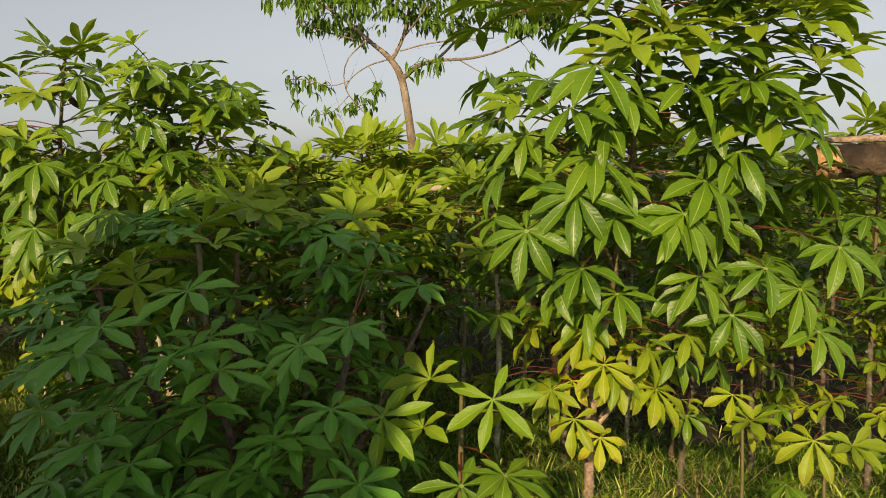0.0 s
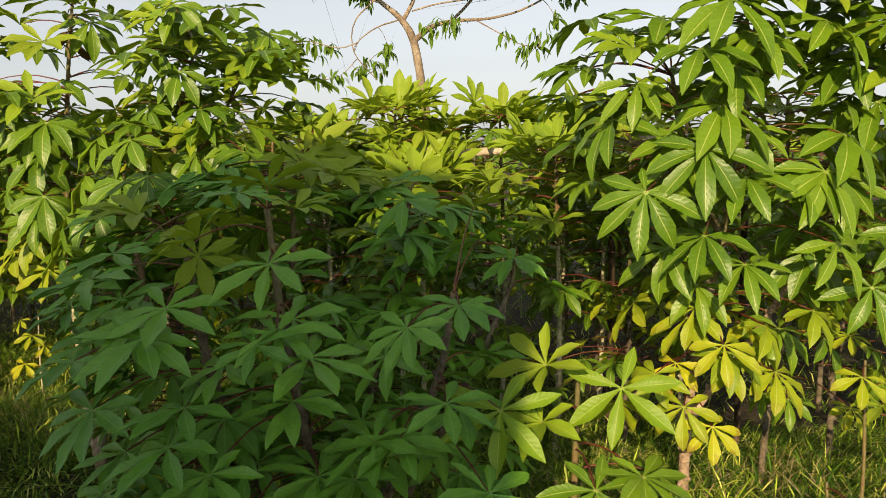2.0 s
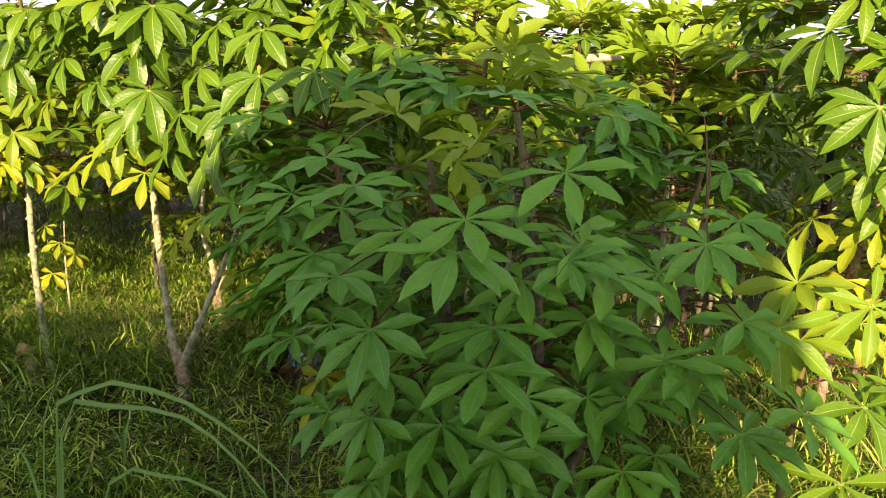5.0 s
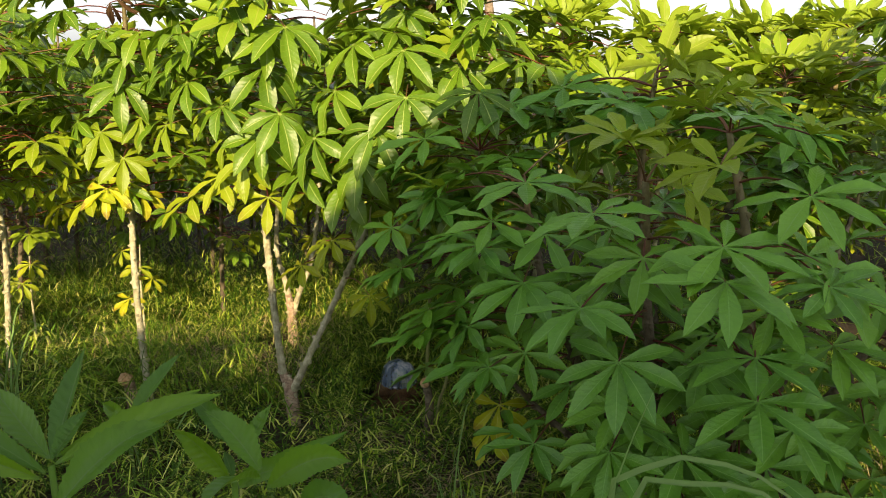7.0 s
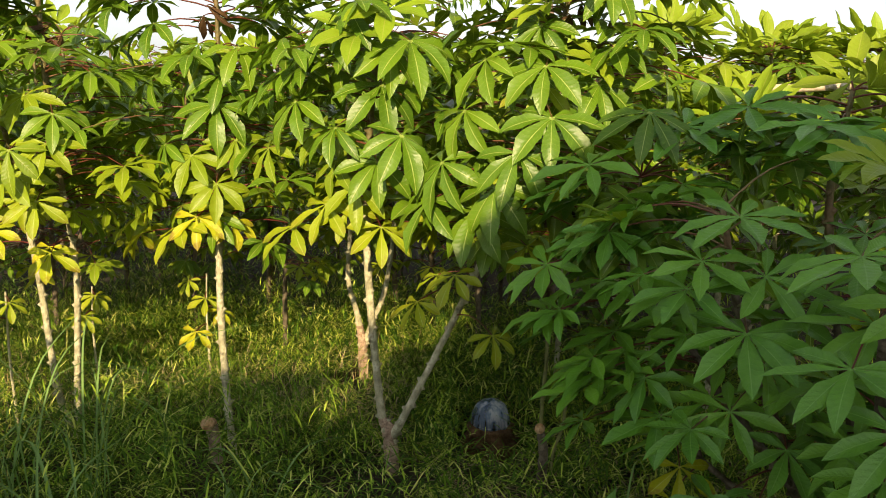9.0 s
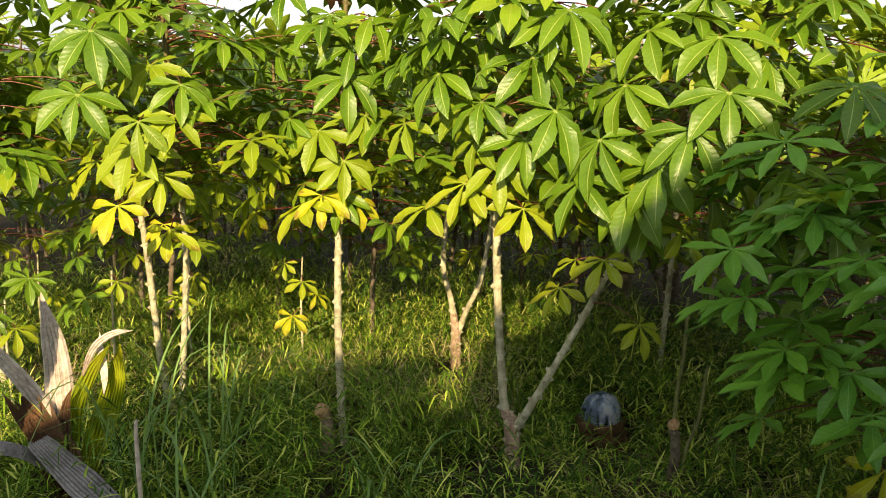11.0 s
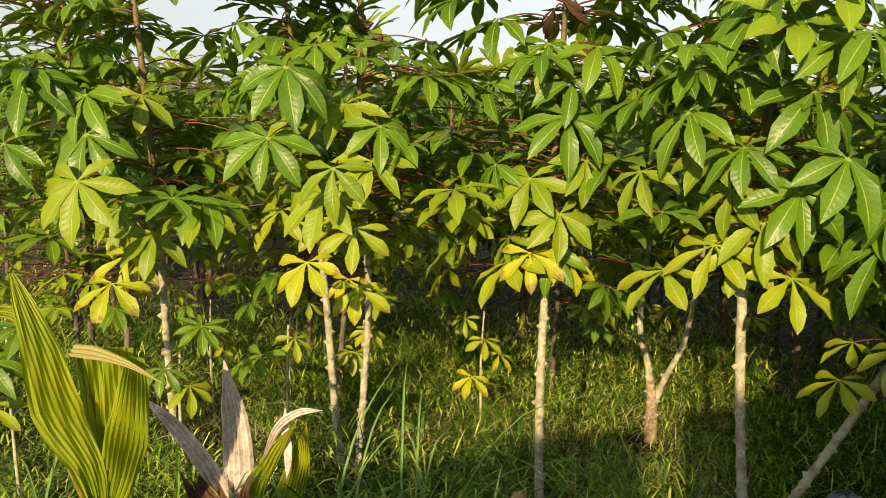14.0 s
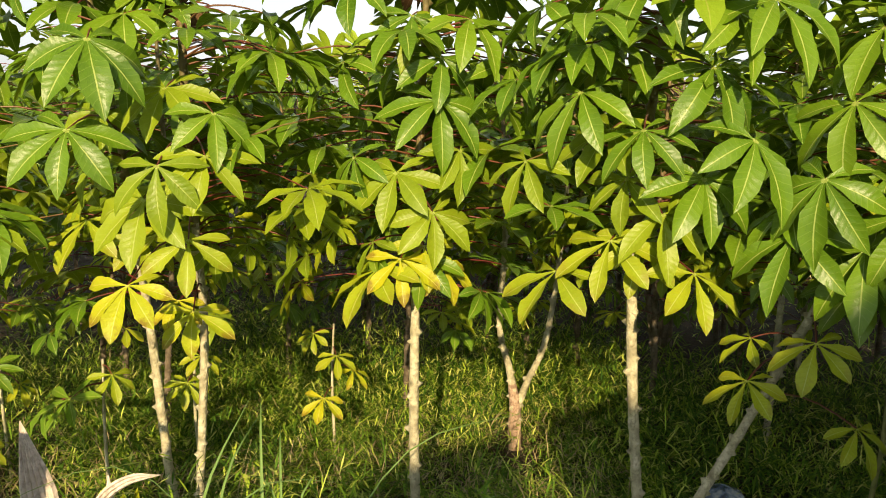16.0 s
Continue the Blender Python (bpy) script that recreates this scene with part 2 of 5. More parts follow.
COIR = rough_material("coir_fibre", [(0.3, (0.07, 0.035, 0.016)), (0.55, (0.17, 0.09, 0.042)), (0.75, (0.26, 0.15, 0.08))], 25.0, 0.95, 0.9, 140.0)
PLASTER = rough_material("weathered_plaster", [(0.3, (0.42, 0.40, 0.36)), (0.55, (0.55, 0.53, 0.48)), (0.75, (0.62, 0.60, 0.56))], 1.5, 0.9, 0.3, 40.0)
FAR_LEAF = blade_material("far_foliage", [(0.035, 0.075, 0.02), (0.06, 0.11, 0.025), (0.09, 0.14, 0.03)], 0.2)


def plastic_material():
    m = Nodes("clear_blue_plastic")
    tc = m.tree.nodes.new("ShaderNodeTexCoord")
    mp = m.tree.nodes.new("ShaderNodeMapping")
    mp.inputs["Scale"].default_value = (40.0, 40.0, 7.0)
    m.link(tc.outputs["Object"], mp.inputs["Vector"])
    # streaks in the base colour stand in for highlights on the clear plastic
    streak = m.add("ShaderNodeTexNoise", Scale=1.0, Detail=3.0)
    m.link(mp.outputs[0], streak.inputs["Vector"])
    m.link(m.ramp(streak.outputs["Fac"], (0.36, (0.10, 0.16, 0.30)), (0.5, (0.34, 0.46, 0.62)), (0.62, (0.85, 0.9, 0.95))), m.bsdf.inputs["Base Color"])
    m.bsdf.inputs["Roughness"].default_value = 0.1
    m.bsdf.inputs["Transmission Weight"].default_value = 0.6
    m.bump(streak.outputs["Fac"], 0.5, 0.01)
    return m.mat


PLASTIC = plastic_material()


# ---- mesh helpers ----
def quads(name, verts, faces, uvs=None, mats=(), index=None, smooth=True):
    """A mesh of quads from arrays; uvs one pair for each vertex."""
    verts, faces = np.asarray(verts, np.float32), np.asarray(faces, np.int32)
    me = bpy.data.meshes.new(name)
    me.vertices.add(len(verts))
    me.vertices.foreach_set("co", verts.ravel())
    me.loops.add(faces.size)
    me.loops.foreach_set("vertex_index", faces.ravel())
    me.polygons.add(len(faces))
    me.polygons.foreach_set("loop_start", np.arange(len(faces), dtype=np.int32) * 4)
    me.polygons.foreach_set("use_smooth", np.full(len(faces), smooth))
    if uvs is not None:
        layer = me.uv_layers.new(name="UVMap")
        layer.data.foreach_set("uv", np.asarray(uvs, np.float32)[faces.ravel()].ravel())
    for m in mats:
        me.materials.append(m)
    if index is not None:
        me.polygons.foreach_set("material_index", np.asarray(index, np.int32))
    me.update(calc_edges=True)
    return me


def joined(pieces):
    """Several (verts, faces, uvs) as one."""
    v, f, u, n = [], [], [], 0
    for a, b, c in pieces:
        v.append(a), f.append(b + n), u.append(c)
        n += len(a)
    return np.concatenate(v), np.concatenate(f), np.concatenate(u)


def child(name, mesh, parent, label="", m=None):
    ob = new(name, mesh)
    ob.parent = parent
    if m is not None:
        ob.matrix_basis = m
    return tagged(ob, label) if label else ob


def thing(name, at, label, category, group="", kind=""):
    ob = new(name)
    ob.empty_display_size = 0.1
    ob.location = at
    return tagged(ob, label, category, group, kind)


def spline(points, step=0.02):
    """Points with radii, rounded and resampled along a smooth curve."""
    p = np.asarray(points, float)
    q = np.vstack([2 * p[0] - p[1], p, 2 * p[-1] - p[-2]])
    out = []
    for i in range(1, len(q) - 2):
        n = max(2, int(np.linalg.norm(q[i + 1, :3] - q[i, :3]) / step))
        t = np.linspace(0, 1, n, endpoint=False)[:, None]
        a, b, c, d = q[i - 1], q[i], q[i + 1], q[i + 2]
        out.append(0.5 * (2 * b + (c - a) * t + (2 * a - 5 * b + 4 * c - d) * t ** 2 + (3 * b - a - 3 * c + d) * t ** 3))
    out.append(p[-1:])
    return np.vstack(out)


def tube(path, sides=9, knobs=0.0, rough=0.06, seed=0, cap=True):
    """A tapering tube along (x, y, z, radius) rows, with swollen leaf scars in a spiral."""
    r = np.random.default_rng(seed)
    n = len(path)
    c, rad = path[:, :3], path[:, 3]
    t = np.gradient(c, axis=0)
    t /= np.linalg.norm(t, axis=1)[:, None]
    ref = np.eye(3)[int(np.abs(t).max(axis=0).argmin())]
    u = np.cross(t, ref[None])
    u /= np.linalg.norm(u, axis=1)[:, None]
    w = np.cross(t, u)
    ang = np.linspace(0, 2 * np.pi, sides, endpoint=False)
    k = rad[:, None] * (1 + rough * r.standard_normal((n, sides)))
    if knobs:
        for i in range(1, n - 1, 2):
            j = int((i * 0.382 * sides)) % sides
            k[i, j] += knobs
            k[i, (j + 1) % sides] += knobs * 0.4
    v = c[:, None] + k[:, :, None] * (np.cos(ang)[None, :, None] * u[:, None] + np.sin(ang)[None, :, None] * w[:, None])
    v = v.reshape(-1, 3)
    i, j = np.meshgrid(np.arange(n - 1), np.arange(sides), indexing="ij")
    f = np.stack([i * sides + j, i * sides + (j + 1) % sides, (i + 1) * sides + (j + 1) % sides, (i + 1) * sides + j], -1).reshape(-1, 4)
    uv = np.stack([np.tile(np.arange(sides) / sides, n), np.repeat(np.linspace(0, 1, n), sides)], 1)
    if cap:
        ends = []
        for base, mid in ((0, c[0]), ((n - 1) * sides, c[-1])):
            m = len(v)
            v = np.vstack([v, mid[None]])
            uv = np.vstack([uv, [[0.5, 0.5]]])
            for a in range(0, sides, 2):
                ends.append([base + a, base + a + 1, base + (a + 2) % sides, m])
        f = np.vstack([f, np.array(ends, int)])
    return v, f, uv


# ---- ground ----
def ground_z(x, y):
    slope = -0.075 * np.clip(y - 2.1, 0, 3.0)
    slope = slope - 0.14 * np.exp(-((x - 0.02) ** 2 + (y - 2.55) ** 2) / 0.05)
    bumps = 0.02 * np.sin(x * 2.3 + 1.0) * np.cos(y * 1.9) + 0.012 * np.sin(x * 6.1 + y * 4.3)
    return slope + bumps


def build_ground():
    a = np.linspace(-1, 1, 141)
    xs = np.sinh(a * 6.4) * 1.1
    ys = np.sinh(a * 6.4) * 1.1 + 1.5
    x, y = np.meshgrid(xs, ys, indexing="ij")
    far = np.clip(1 - np.hypot(x, y) / 40, 0, 1)
    z = ground_z(x, y) * far + (-0.225) * (1 - far)
    n = len(a)
    i, j = np.meshgrid(np.arange(n - 1), np.arange(n - 1), indexing="ij")
    f = np.stack([i * n + j, (i + 1) * n + j, (i + 1) * n + j + 1, i * n + j + 1], -1).reshape(-1, 4)
    v = np.stack([x, y, z], -1).reshape(-1, 3)
    tagged(new("ground", quads("ground", v, f, None, [SOIL])), "weedy brown soil of a cassava field", "ground", kind="structure")


build_ground()


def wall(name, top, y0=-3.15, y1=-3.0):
    """An unseen wall added to shade the field; top: its upper edge as points (x, z)."""
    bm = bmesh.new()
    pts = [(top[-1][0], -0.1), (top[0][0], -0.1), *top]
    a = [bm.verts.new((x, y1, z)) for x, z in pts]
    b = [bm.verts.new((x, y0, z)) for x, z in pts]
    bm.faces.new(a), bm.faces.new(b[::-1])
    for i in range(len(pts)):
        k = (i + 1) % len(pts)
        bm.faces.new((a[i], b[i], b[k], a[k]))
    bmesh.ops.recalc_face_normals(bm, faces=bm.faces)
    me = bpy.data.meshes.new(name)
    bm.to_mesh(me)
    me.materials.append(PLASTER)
    tagged(new(name, me), "unseen plain wall added to cast shade on the field", "wall", kind="structure")


# added out of view; steps and notch in its top shape the shadow edge
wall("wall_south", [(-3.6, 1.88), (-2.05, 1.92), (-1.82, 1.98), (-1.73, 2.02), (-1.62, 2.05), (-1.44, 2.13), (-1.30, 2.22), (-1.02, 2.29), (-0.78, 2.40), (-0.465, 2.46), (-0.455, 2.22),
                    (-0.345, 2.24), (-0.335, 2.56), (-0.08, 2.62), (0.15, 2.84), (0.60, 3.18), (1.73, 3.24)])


# ---- cassava leaves ----
HALF = ((0, 0.06), (0.12, 0.23), (0.28, 0.56), (0.42, 0.85), (0.53, 0.98), (0.62, 1.0), (0.72, 0.91), (0.82, 0.68), (0.90, 0.38), (0.95, 0.17), (1.0, 0.01))


BLUNT = ((0, 0.05), (0.12, 0.15), (0.3, 0.44), (0.48, 0.78), (0.62, 0.98), (0.72, 1.0), (0.82, 0.84), (0.90, 0.56), (0.96, 0.24), (1.0, 0.01))


def lobe(length, angle, start, bend, width, steps, across, r, outline=HALF):
    """One finger of a leaf: widest past its middle, folded along its rib, bending down towards the tip."""
    s = np.linspace(0, 1, steps + 1)
    s = s + 0.22 * s * (1 - s)
    phi = start + bend * s
    ds = length * np.diff(s)
    d = np.concatenate([[0], np.cumsum(np.cos((phi[:-1] + phi[1:]) / 2) * ds)])
    z = -np.concatenate([[0], np.cumsum(np.sin((phi[:-1] + phi[1:]) / 2) * ds)])
    half = np.interp(s, [a for a, _ in outline], [b for _, b in outline]) * width * length
    half = half * (1 + 0.035 * np.where(np.arange(steps + 1) % 2, 1, -1) * (s > 0.25) * (s < 0.97))
    u = np.linspace(-1, 1, across + 1)
    side = half[:, None] * u[None]
    sway = 0.06 * length * r.uniform(-1, 1) * s ** 2
    wavy = half[:, None] * np.abs(u)[None] * (0.16 * np.sin(s * 14 + r.uniform(0, 6))[:, None] + 0.22 * r.uniform(-1, 1) * u[None])
    up = z[:, None] + 0.34 * half[:, None] * np.abs(u)[None] ** 1.5 + wavy
    along = d[:, None] + 0 * side
    side = side + sway[:, None]
    ca, sa = math.cos(angle), math.sin(angle)
    v = np.stack([side * ca + along * sa, along * ca - side * sa, up], -1).reshape(-1, 3)
    m = across + 1
    i, j = np.meshgrid(np.arange(steps), np.arange(across), indexing="ij")
    f = np.stack([i * m + j, i * m + j + 1, (i + 1) * m + j + 1, (i + 1) * m + j], -1).reshape(-1, 4)
    uv = np.stack([np.tile(u * 0.5 + 0.5, steps + 1), np.repeat(s, m)], 1)
    return v, f, uv


FANS = {
    7: ((0, 1.0), (40, 0.98), (-40, 0.97), (82, 0.88), (-80, 0.88), (130, 0.64), (-132, 0.62)),
    6: ((6, 1.0), (50, 0.95), (-38, 0.97), (98, 0.80), (-84, 0.84), (-136, 0.58)),
    5: ((0, 1.0), (46, 0.94), (-48, 0.94), (104, 0.74), (-100, 0.72)),
    9: ((0, 1.0), (46, 1.0), (-47, 0.98), (95, 0.95), (-96, 0.94), (150, 0.72), (-149, 0.70)),
    10: ((8, 1.0), (58, 1.0), (-44, 0.98), (112, 0.9), (-98, 0.95), (-156, 0.72)),
    8: ((0, 1.0), (36, 0.98), (-37, 0.98), (73, 0.92), (-72, 0.9), (112, 0.74), (-110, 0.74), (158, 0.5)),
}


def leaf_data(fan, start, bend, width, seed, steps=10, across=4, outline=HALF):
    r = np.random.default_rng(seed)
    parts = []
    for a, l in FANS[fan]:
        parts.append(lobe(l * r.uniform(0.92, 1.06), radians(a + r.uniform(-6, 6)), radians(start + r.uniform(-9, 9)),
                          radians(bend + r.uniform(-14, 16)), width * r.uniform(0.88, 1.1), steps, across, r, outline))
    return joined(parts)


STYLES = {
    "flat": (LEAF_SHADED, (9, 8, 7, 9, 8, 9, 10), -5, 20, 0.136),
    "hang": (LEAF_GREEN, (7, 6, 7, 7, 5, 6, 7, 7), 0, 50, 0.150),
    "lime": (LEAF_LIME, (5, 6, 7, 5, 6), 0, 34, 0.158),
    "turning": (LEAF_TURNING, (7, 6, 5, 7, 6), 0, 40, 0.158),
    "yellow": (LEAF_YELLOW, (5, 6, 5, 5), 0, 28, 0.158),
    "dead": (LEAF_DEAD, (5, 6, 5), 58, 40, 0.085),
    "level": (LEAF_GREEN, (9, 8, 9, 10), -5, 24, 0.138),
    "young": (LEAF_YOUNG, (7, 9, 8, 7), -30, 30, 0.150),
    "fan": (LEAF_YOUNG, (8, 7, 8, 9), -8, 16, 0.152),
    "star": (LEAF_FRESH, (10, 9, 10, 9), -6, 12, 0.140),
    "droop": (LEAF_GREEN, (8, 7, 8, 7, 6, 8), 0, 46, 0.134),
}
LEAVES, LEAVES_LOW = {}, {}
for k, (style, (mat, fans, start, bend, width)) in enumerate(STYLES.items()):
    LEAVES[style] = [quads("leaf_" + style, *leaf_data(n, start, bend, width, 100 * k + i, 8, 4, BLUNT if style in ("lime", "yellow") else HALF), [mat]) for i, n in enumerate(fans)]
    LEAVES_LOW[style] = [leaf_data(n, start, bend, width, 100 * k + i, 4, 2) for i, n in enumerate(fans)]


def stalk_between(a, b, thick=0.0023, sides=5, rows=6):
    """A leaf stalk from the stem at a to the leaf at b, arched a little upwards."""
    a, b = np.asarray(a, float), np.asarray(b, float)
    s = np.linspace(0, 1, rows)
    p = a[None] * (1 - s[:, None]) + b[None] * s[:, None]
    p[:, 2] += 0.10 * np.linalg.norm(b - a) * np.sin(s * np.pi)
    return tube(np.column_stack([p, thick * (1.25 - 0.5 * s)]), sides, 0, 0, 1, False)


def nearest(paths, p):
    """The point of the stems from which a leaf at p would grow."""
    best = None
    for q in paths:
        d = np.linalg.norm(q[:, :2] - p[:2], axis=1) + 0.8 * np.abs(q[:, 2] - (p[2] + 0.0))
        i = int(d.argmin())
        if best is None or d[i] < best[0]:
            best = (d[i], q[i, :3])
    return best[1]


def leaf_pose(p, out, size, tilt, turn, lean):
    az = math.atan2(out[0], out[1]) + radians(turn)
    return Matrix.Translation(p) @ Matrix.Rotation(-az, 4, "Z") @ Matrix.Rotation(-radians(tilt), 4, "X") @ Matrix.Rotation(radians(lean), 4, "Y") @ Matrix.Scale(size, 4)


def scars(path, size, seed):
    """Swollen leaf scars in a spiral along a stem, each a small shelf that sticks out under a dent."""
    r = np.random.default_rng(seed)
    out = []
    length = np.concatenate([[0], np.cumsum(np.linalg.norm(np.diff(path[:, :3], axis=0), axis=1))])
    at, k = 0.03, 0
    while at < length[-1] - 0.02:
        c = np.array([np.interp(at, length, path[:, j]) for j in range(4)])
        d = np.array([np.interp(at + 0.01, length, path[:, j]) for j in range(3)]) - c[:3]
        d /= np.linalg.norm(d)
        a = k * 2.4 + r.uniform(-0.3, 0.3)
        out_dir = np.array((math.cos(a), math.sin(a), 0.0))
        out_dir -= d * (out_dir @ d)
        out_dir /= np.linalg.norm(out_dir)
        w = np.cross(d, out_dir)
        q = size * r.uniform(0.7, 1.25)
        p = c[:3] + out_dir * c[3] * 0.80
        half = min(c[3] * 0.62, 0.008)
        tip = p + out_dir * (c[3] * 0.2 + q)
        v = np.array([p - d * q * 1.6, p + w * half - d * q * 0.2, tip + w * half * 0.5, tip - w * half * 0.5, p - w * half - d * q * 0.2,
                      p + w * half + d * q * 0.8, p - w * half + d * q * 0.8])
        f = np.array([(0, 1, 2, 3), (0, 3, 4, 4), (2, 5, 6, 3), (1, 5, 2, 2), (4, 3, 6, 6)])
        out.append((v, f, np.full((7, 2), 0.5)))
        at += r.uniform(0.018, 0.034)
        k += 1
    return joined(out)


class Cassava:
    """A cassava plant: knobbly stems, long stalks and fingered leaves; each leaf is set where it grows."""

    def __init__(self, base, stems, label, tilt=45.0, size=0.17, bark=BARK, knobs=0.0095):
        self.base = Vector(base)
        self.root = thing("cassava_plant", base, label, "plant", "cassava plants of the field")
        self.paths = []
        self.tilt, self.size, self.graded = tilt, size, tilt >= 46.0
        off = np.array([*base, 0.0])
        for i, st in enumerate(stems):
            path = spline(st, 0.018)
            self.paths.append(path)
            v, f, uv = tube(path - off, 10, 0.0, 0.05, len(st) + i)
            low = path[f[:, 0].clip(0, len(path) * 10 - 1) // 10, 2] < 0.95
            foot = low & (path[f[:, 0].clip(0, len(path) * 10 - 1) // 10, 3] > 0.0175)
            index = np.where(foot, 2, np.where(low, 0, 1))
            if knobs > 0.003:
                bumps = scars(path - off, knobs, i + len(st))
                index = np.concatenate([index, np.where(bumps[0][bumps[1][:, 0], 2] < 0.95, 0, 1)])
                v, f, uv = joined([(v, f, uv), bumps])
            child("stem" if i == 0 else "branch", quads("stem", v, f, uv, [bark, STEM_GREEN, BARK_OLD], index), self.root)

    def leaf(self, x, y, z, style="hang", size=None, tilt=None, turn=0.0, stalk=True, variant=None):
        p = np.array((x, y, z))
        if self.graded and x < -0.2 and style in ("hang", "lime", "yellow"):
            h = z + rnd.uniform(-0.05, 0.05)
            style = "yellow" if style != "hang" and h < 0.90 else "lime" if style != "hang" and h < 1.0 else "turning" if style != "hang" or (h < 1.15 and rnd.random() < 0.65) else "hang"
        a = nearest(self.paths, p)
        out = p - a
        if np.hypot(out[0], out[1]) < 0.03:
            out = np.array((rnd.uniform(-1, 1), -1.0, 0.0))
        size = (size or self.size) * rnd.uniform(0.95, 1.05) * (0.94 if style == "flat" else 1.0)
        tilt = (0.86 if style in ("hang", "droop") else 0.8 if style == "young" else 0.62 if style == "flat" else 0.88) * (self.tilt if tilt is None else tilt) + rnd.uniform(-8, 8)
        kinds = LEAVES[style]
        me = kinds[rnd.randrange(len(kinds)) if variant is None else variant % len(kinds)]
        m = leaf_pose(Vector(p) - self.base, out, size, tilt, turn + rnd.uniform(-8, 8), rnd.uniform(-10, 10))
        blade = child("leaf", me, self.root, m=m)
        if stalk:
            child("leaf_stalk", quads("leaf_stalk", *stalk_between(a - np.array(self.base), p - np.array(self.base)), [PETIOLE]), blade, m=m.inverted())

    def fill(self, count, z0, z1, r0, r1, az=(-180, 180), styles=("hang",), size=None, tilt=None, stalk=True, seed=1):
        """More leaves round the stems, between two heights and two reaches; az 0 looks along +y."""
        r = random.Random(seed)
        for _ in range(count):
            z = r.uniform(z0, z1)
            q = r.choice(self.paths)
            i = int(np.abs(q[:, 2] - z).argmin())
            a, reach = radians(r.uniform(*az)), r.uniform(r0, r1)
            self.leaf(q[i, 0] + math.sin(a) * reach, q[i, 1] + math.cos(a) * reach, z + r.uniform(-0.03, 0.05), r.choice(styles),
                      (size or self.size) * r.uniform(0.8, 1.1), tilt, r.uniform(-25, 25), stalk)


    def top(self, seed, size=0.15, stems=None, inner=4, outer=5):
        """The growing tip of each stem: a cup of upright young leaves over a ring of level ones."""
        r = random.Random(seed)
        for q in ([self.paths[i] for i in stems] if stems else self.paths):
            e, off = q[-1, :3], r.uniform(0, 360)
            for k in range(inner + outer):
                up = k < inner
                a = radians(r.uniform(-110, 110) if up else off + 360 * k / outer + r.uniform(-20, 20))
                d = r.uniform(0.05, 0.11) if up else r.uniform(0.14, 0.24)
                self.leaf(e[0] + d * math.sin(a), e[1] + d * math.cos(a), e[2] + (r.uniform(0.0, 0.05) if up else r.uniform(-0.09, 0.0)), "fan" if up else "young" if k % 2 else "level",
                          size * r.uniform(0.8, 1.1), r.uniform(-72, -25) if up else r.uniform(-14, 26), 0.0)


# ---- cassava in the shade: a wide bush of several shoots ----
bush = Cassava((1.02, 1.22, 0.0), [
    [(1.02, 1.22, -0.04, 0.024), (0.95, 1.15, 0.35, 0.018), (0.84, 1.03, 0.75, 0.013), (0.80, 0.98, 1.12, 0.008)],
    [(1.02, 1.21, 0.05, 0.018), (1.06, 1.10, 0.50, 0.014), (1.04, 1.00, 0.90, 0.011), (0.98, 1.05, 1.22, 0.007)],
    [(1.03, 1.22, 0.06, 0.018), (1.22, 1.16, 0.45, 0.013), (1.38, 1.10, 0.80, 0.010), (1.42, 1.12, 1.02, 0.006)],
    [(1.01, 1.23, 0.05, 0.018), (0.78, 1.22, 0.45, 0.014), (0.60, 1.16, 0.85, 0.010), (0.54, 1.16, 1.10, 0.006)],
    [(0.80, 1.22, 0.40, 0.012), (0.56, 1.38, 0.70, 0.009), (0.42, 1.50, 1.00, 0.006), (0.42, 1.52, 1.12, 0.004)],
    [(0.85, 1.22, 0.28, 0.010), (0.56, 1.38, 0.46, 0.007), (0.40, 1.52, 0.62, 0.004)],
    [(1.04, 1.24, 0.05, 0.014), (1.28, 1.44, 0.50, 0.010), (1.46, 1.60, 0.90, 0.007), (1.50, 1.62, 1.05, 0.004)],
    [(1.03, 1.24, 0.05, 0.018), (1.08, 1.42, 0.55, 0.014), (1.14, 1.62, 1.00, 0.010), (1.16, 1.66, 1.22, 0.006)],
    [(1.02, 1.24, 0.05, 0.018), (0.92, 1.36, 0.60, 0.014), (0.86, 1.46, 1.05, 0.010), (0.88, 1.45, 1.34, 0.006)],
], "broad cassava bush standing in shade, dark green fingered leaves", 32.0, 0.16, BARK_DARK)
for args in (
    (1.088, 0.828, 1.122, "flat", 0.16, 34, 10, 3), (1.181, 0.810, 0.928, "flat", 0.155, 34, 0, 0), (0.899, 0.651, 0.994, "flat", 0.16, 36, 10, 1),
    (0.968, 0.671, 0.850, "flat", 0.15, 36, 0, 0), (1.148, 0.794, 0.837, "flat", 0.15, 40, 0, 1), (1.442, 1.209, 0.851, "flat", 0.13, 45, 0, 2),
    (0.676, 0.796, 1.082, "flat", 0.16, 38, -10, 0), (0.659, 0.741, 0.909, "flat", 0.16, 40, -15, 1), (0.731, 0.703, 0.818, "flat", 0.155, 44, -10, 4),
    (0.918, 0.841, 1.173, "young", 0.15, 30, 10, 0), (0.943, 1.133, 1.269, "young", 0.14, 38, 0, 1)):
    bush.leaf(*args[:7], variant=args[7])
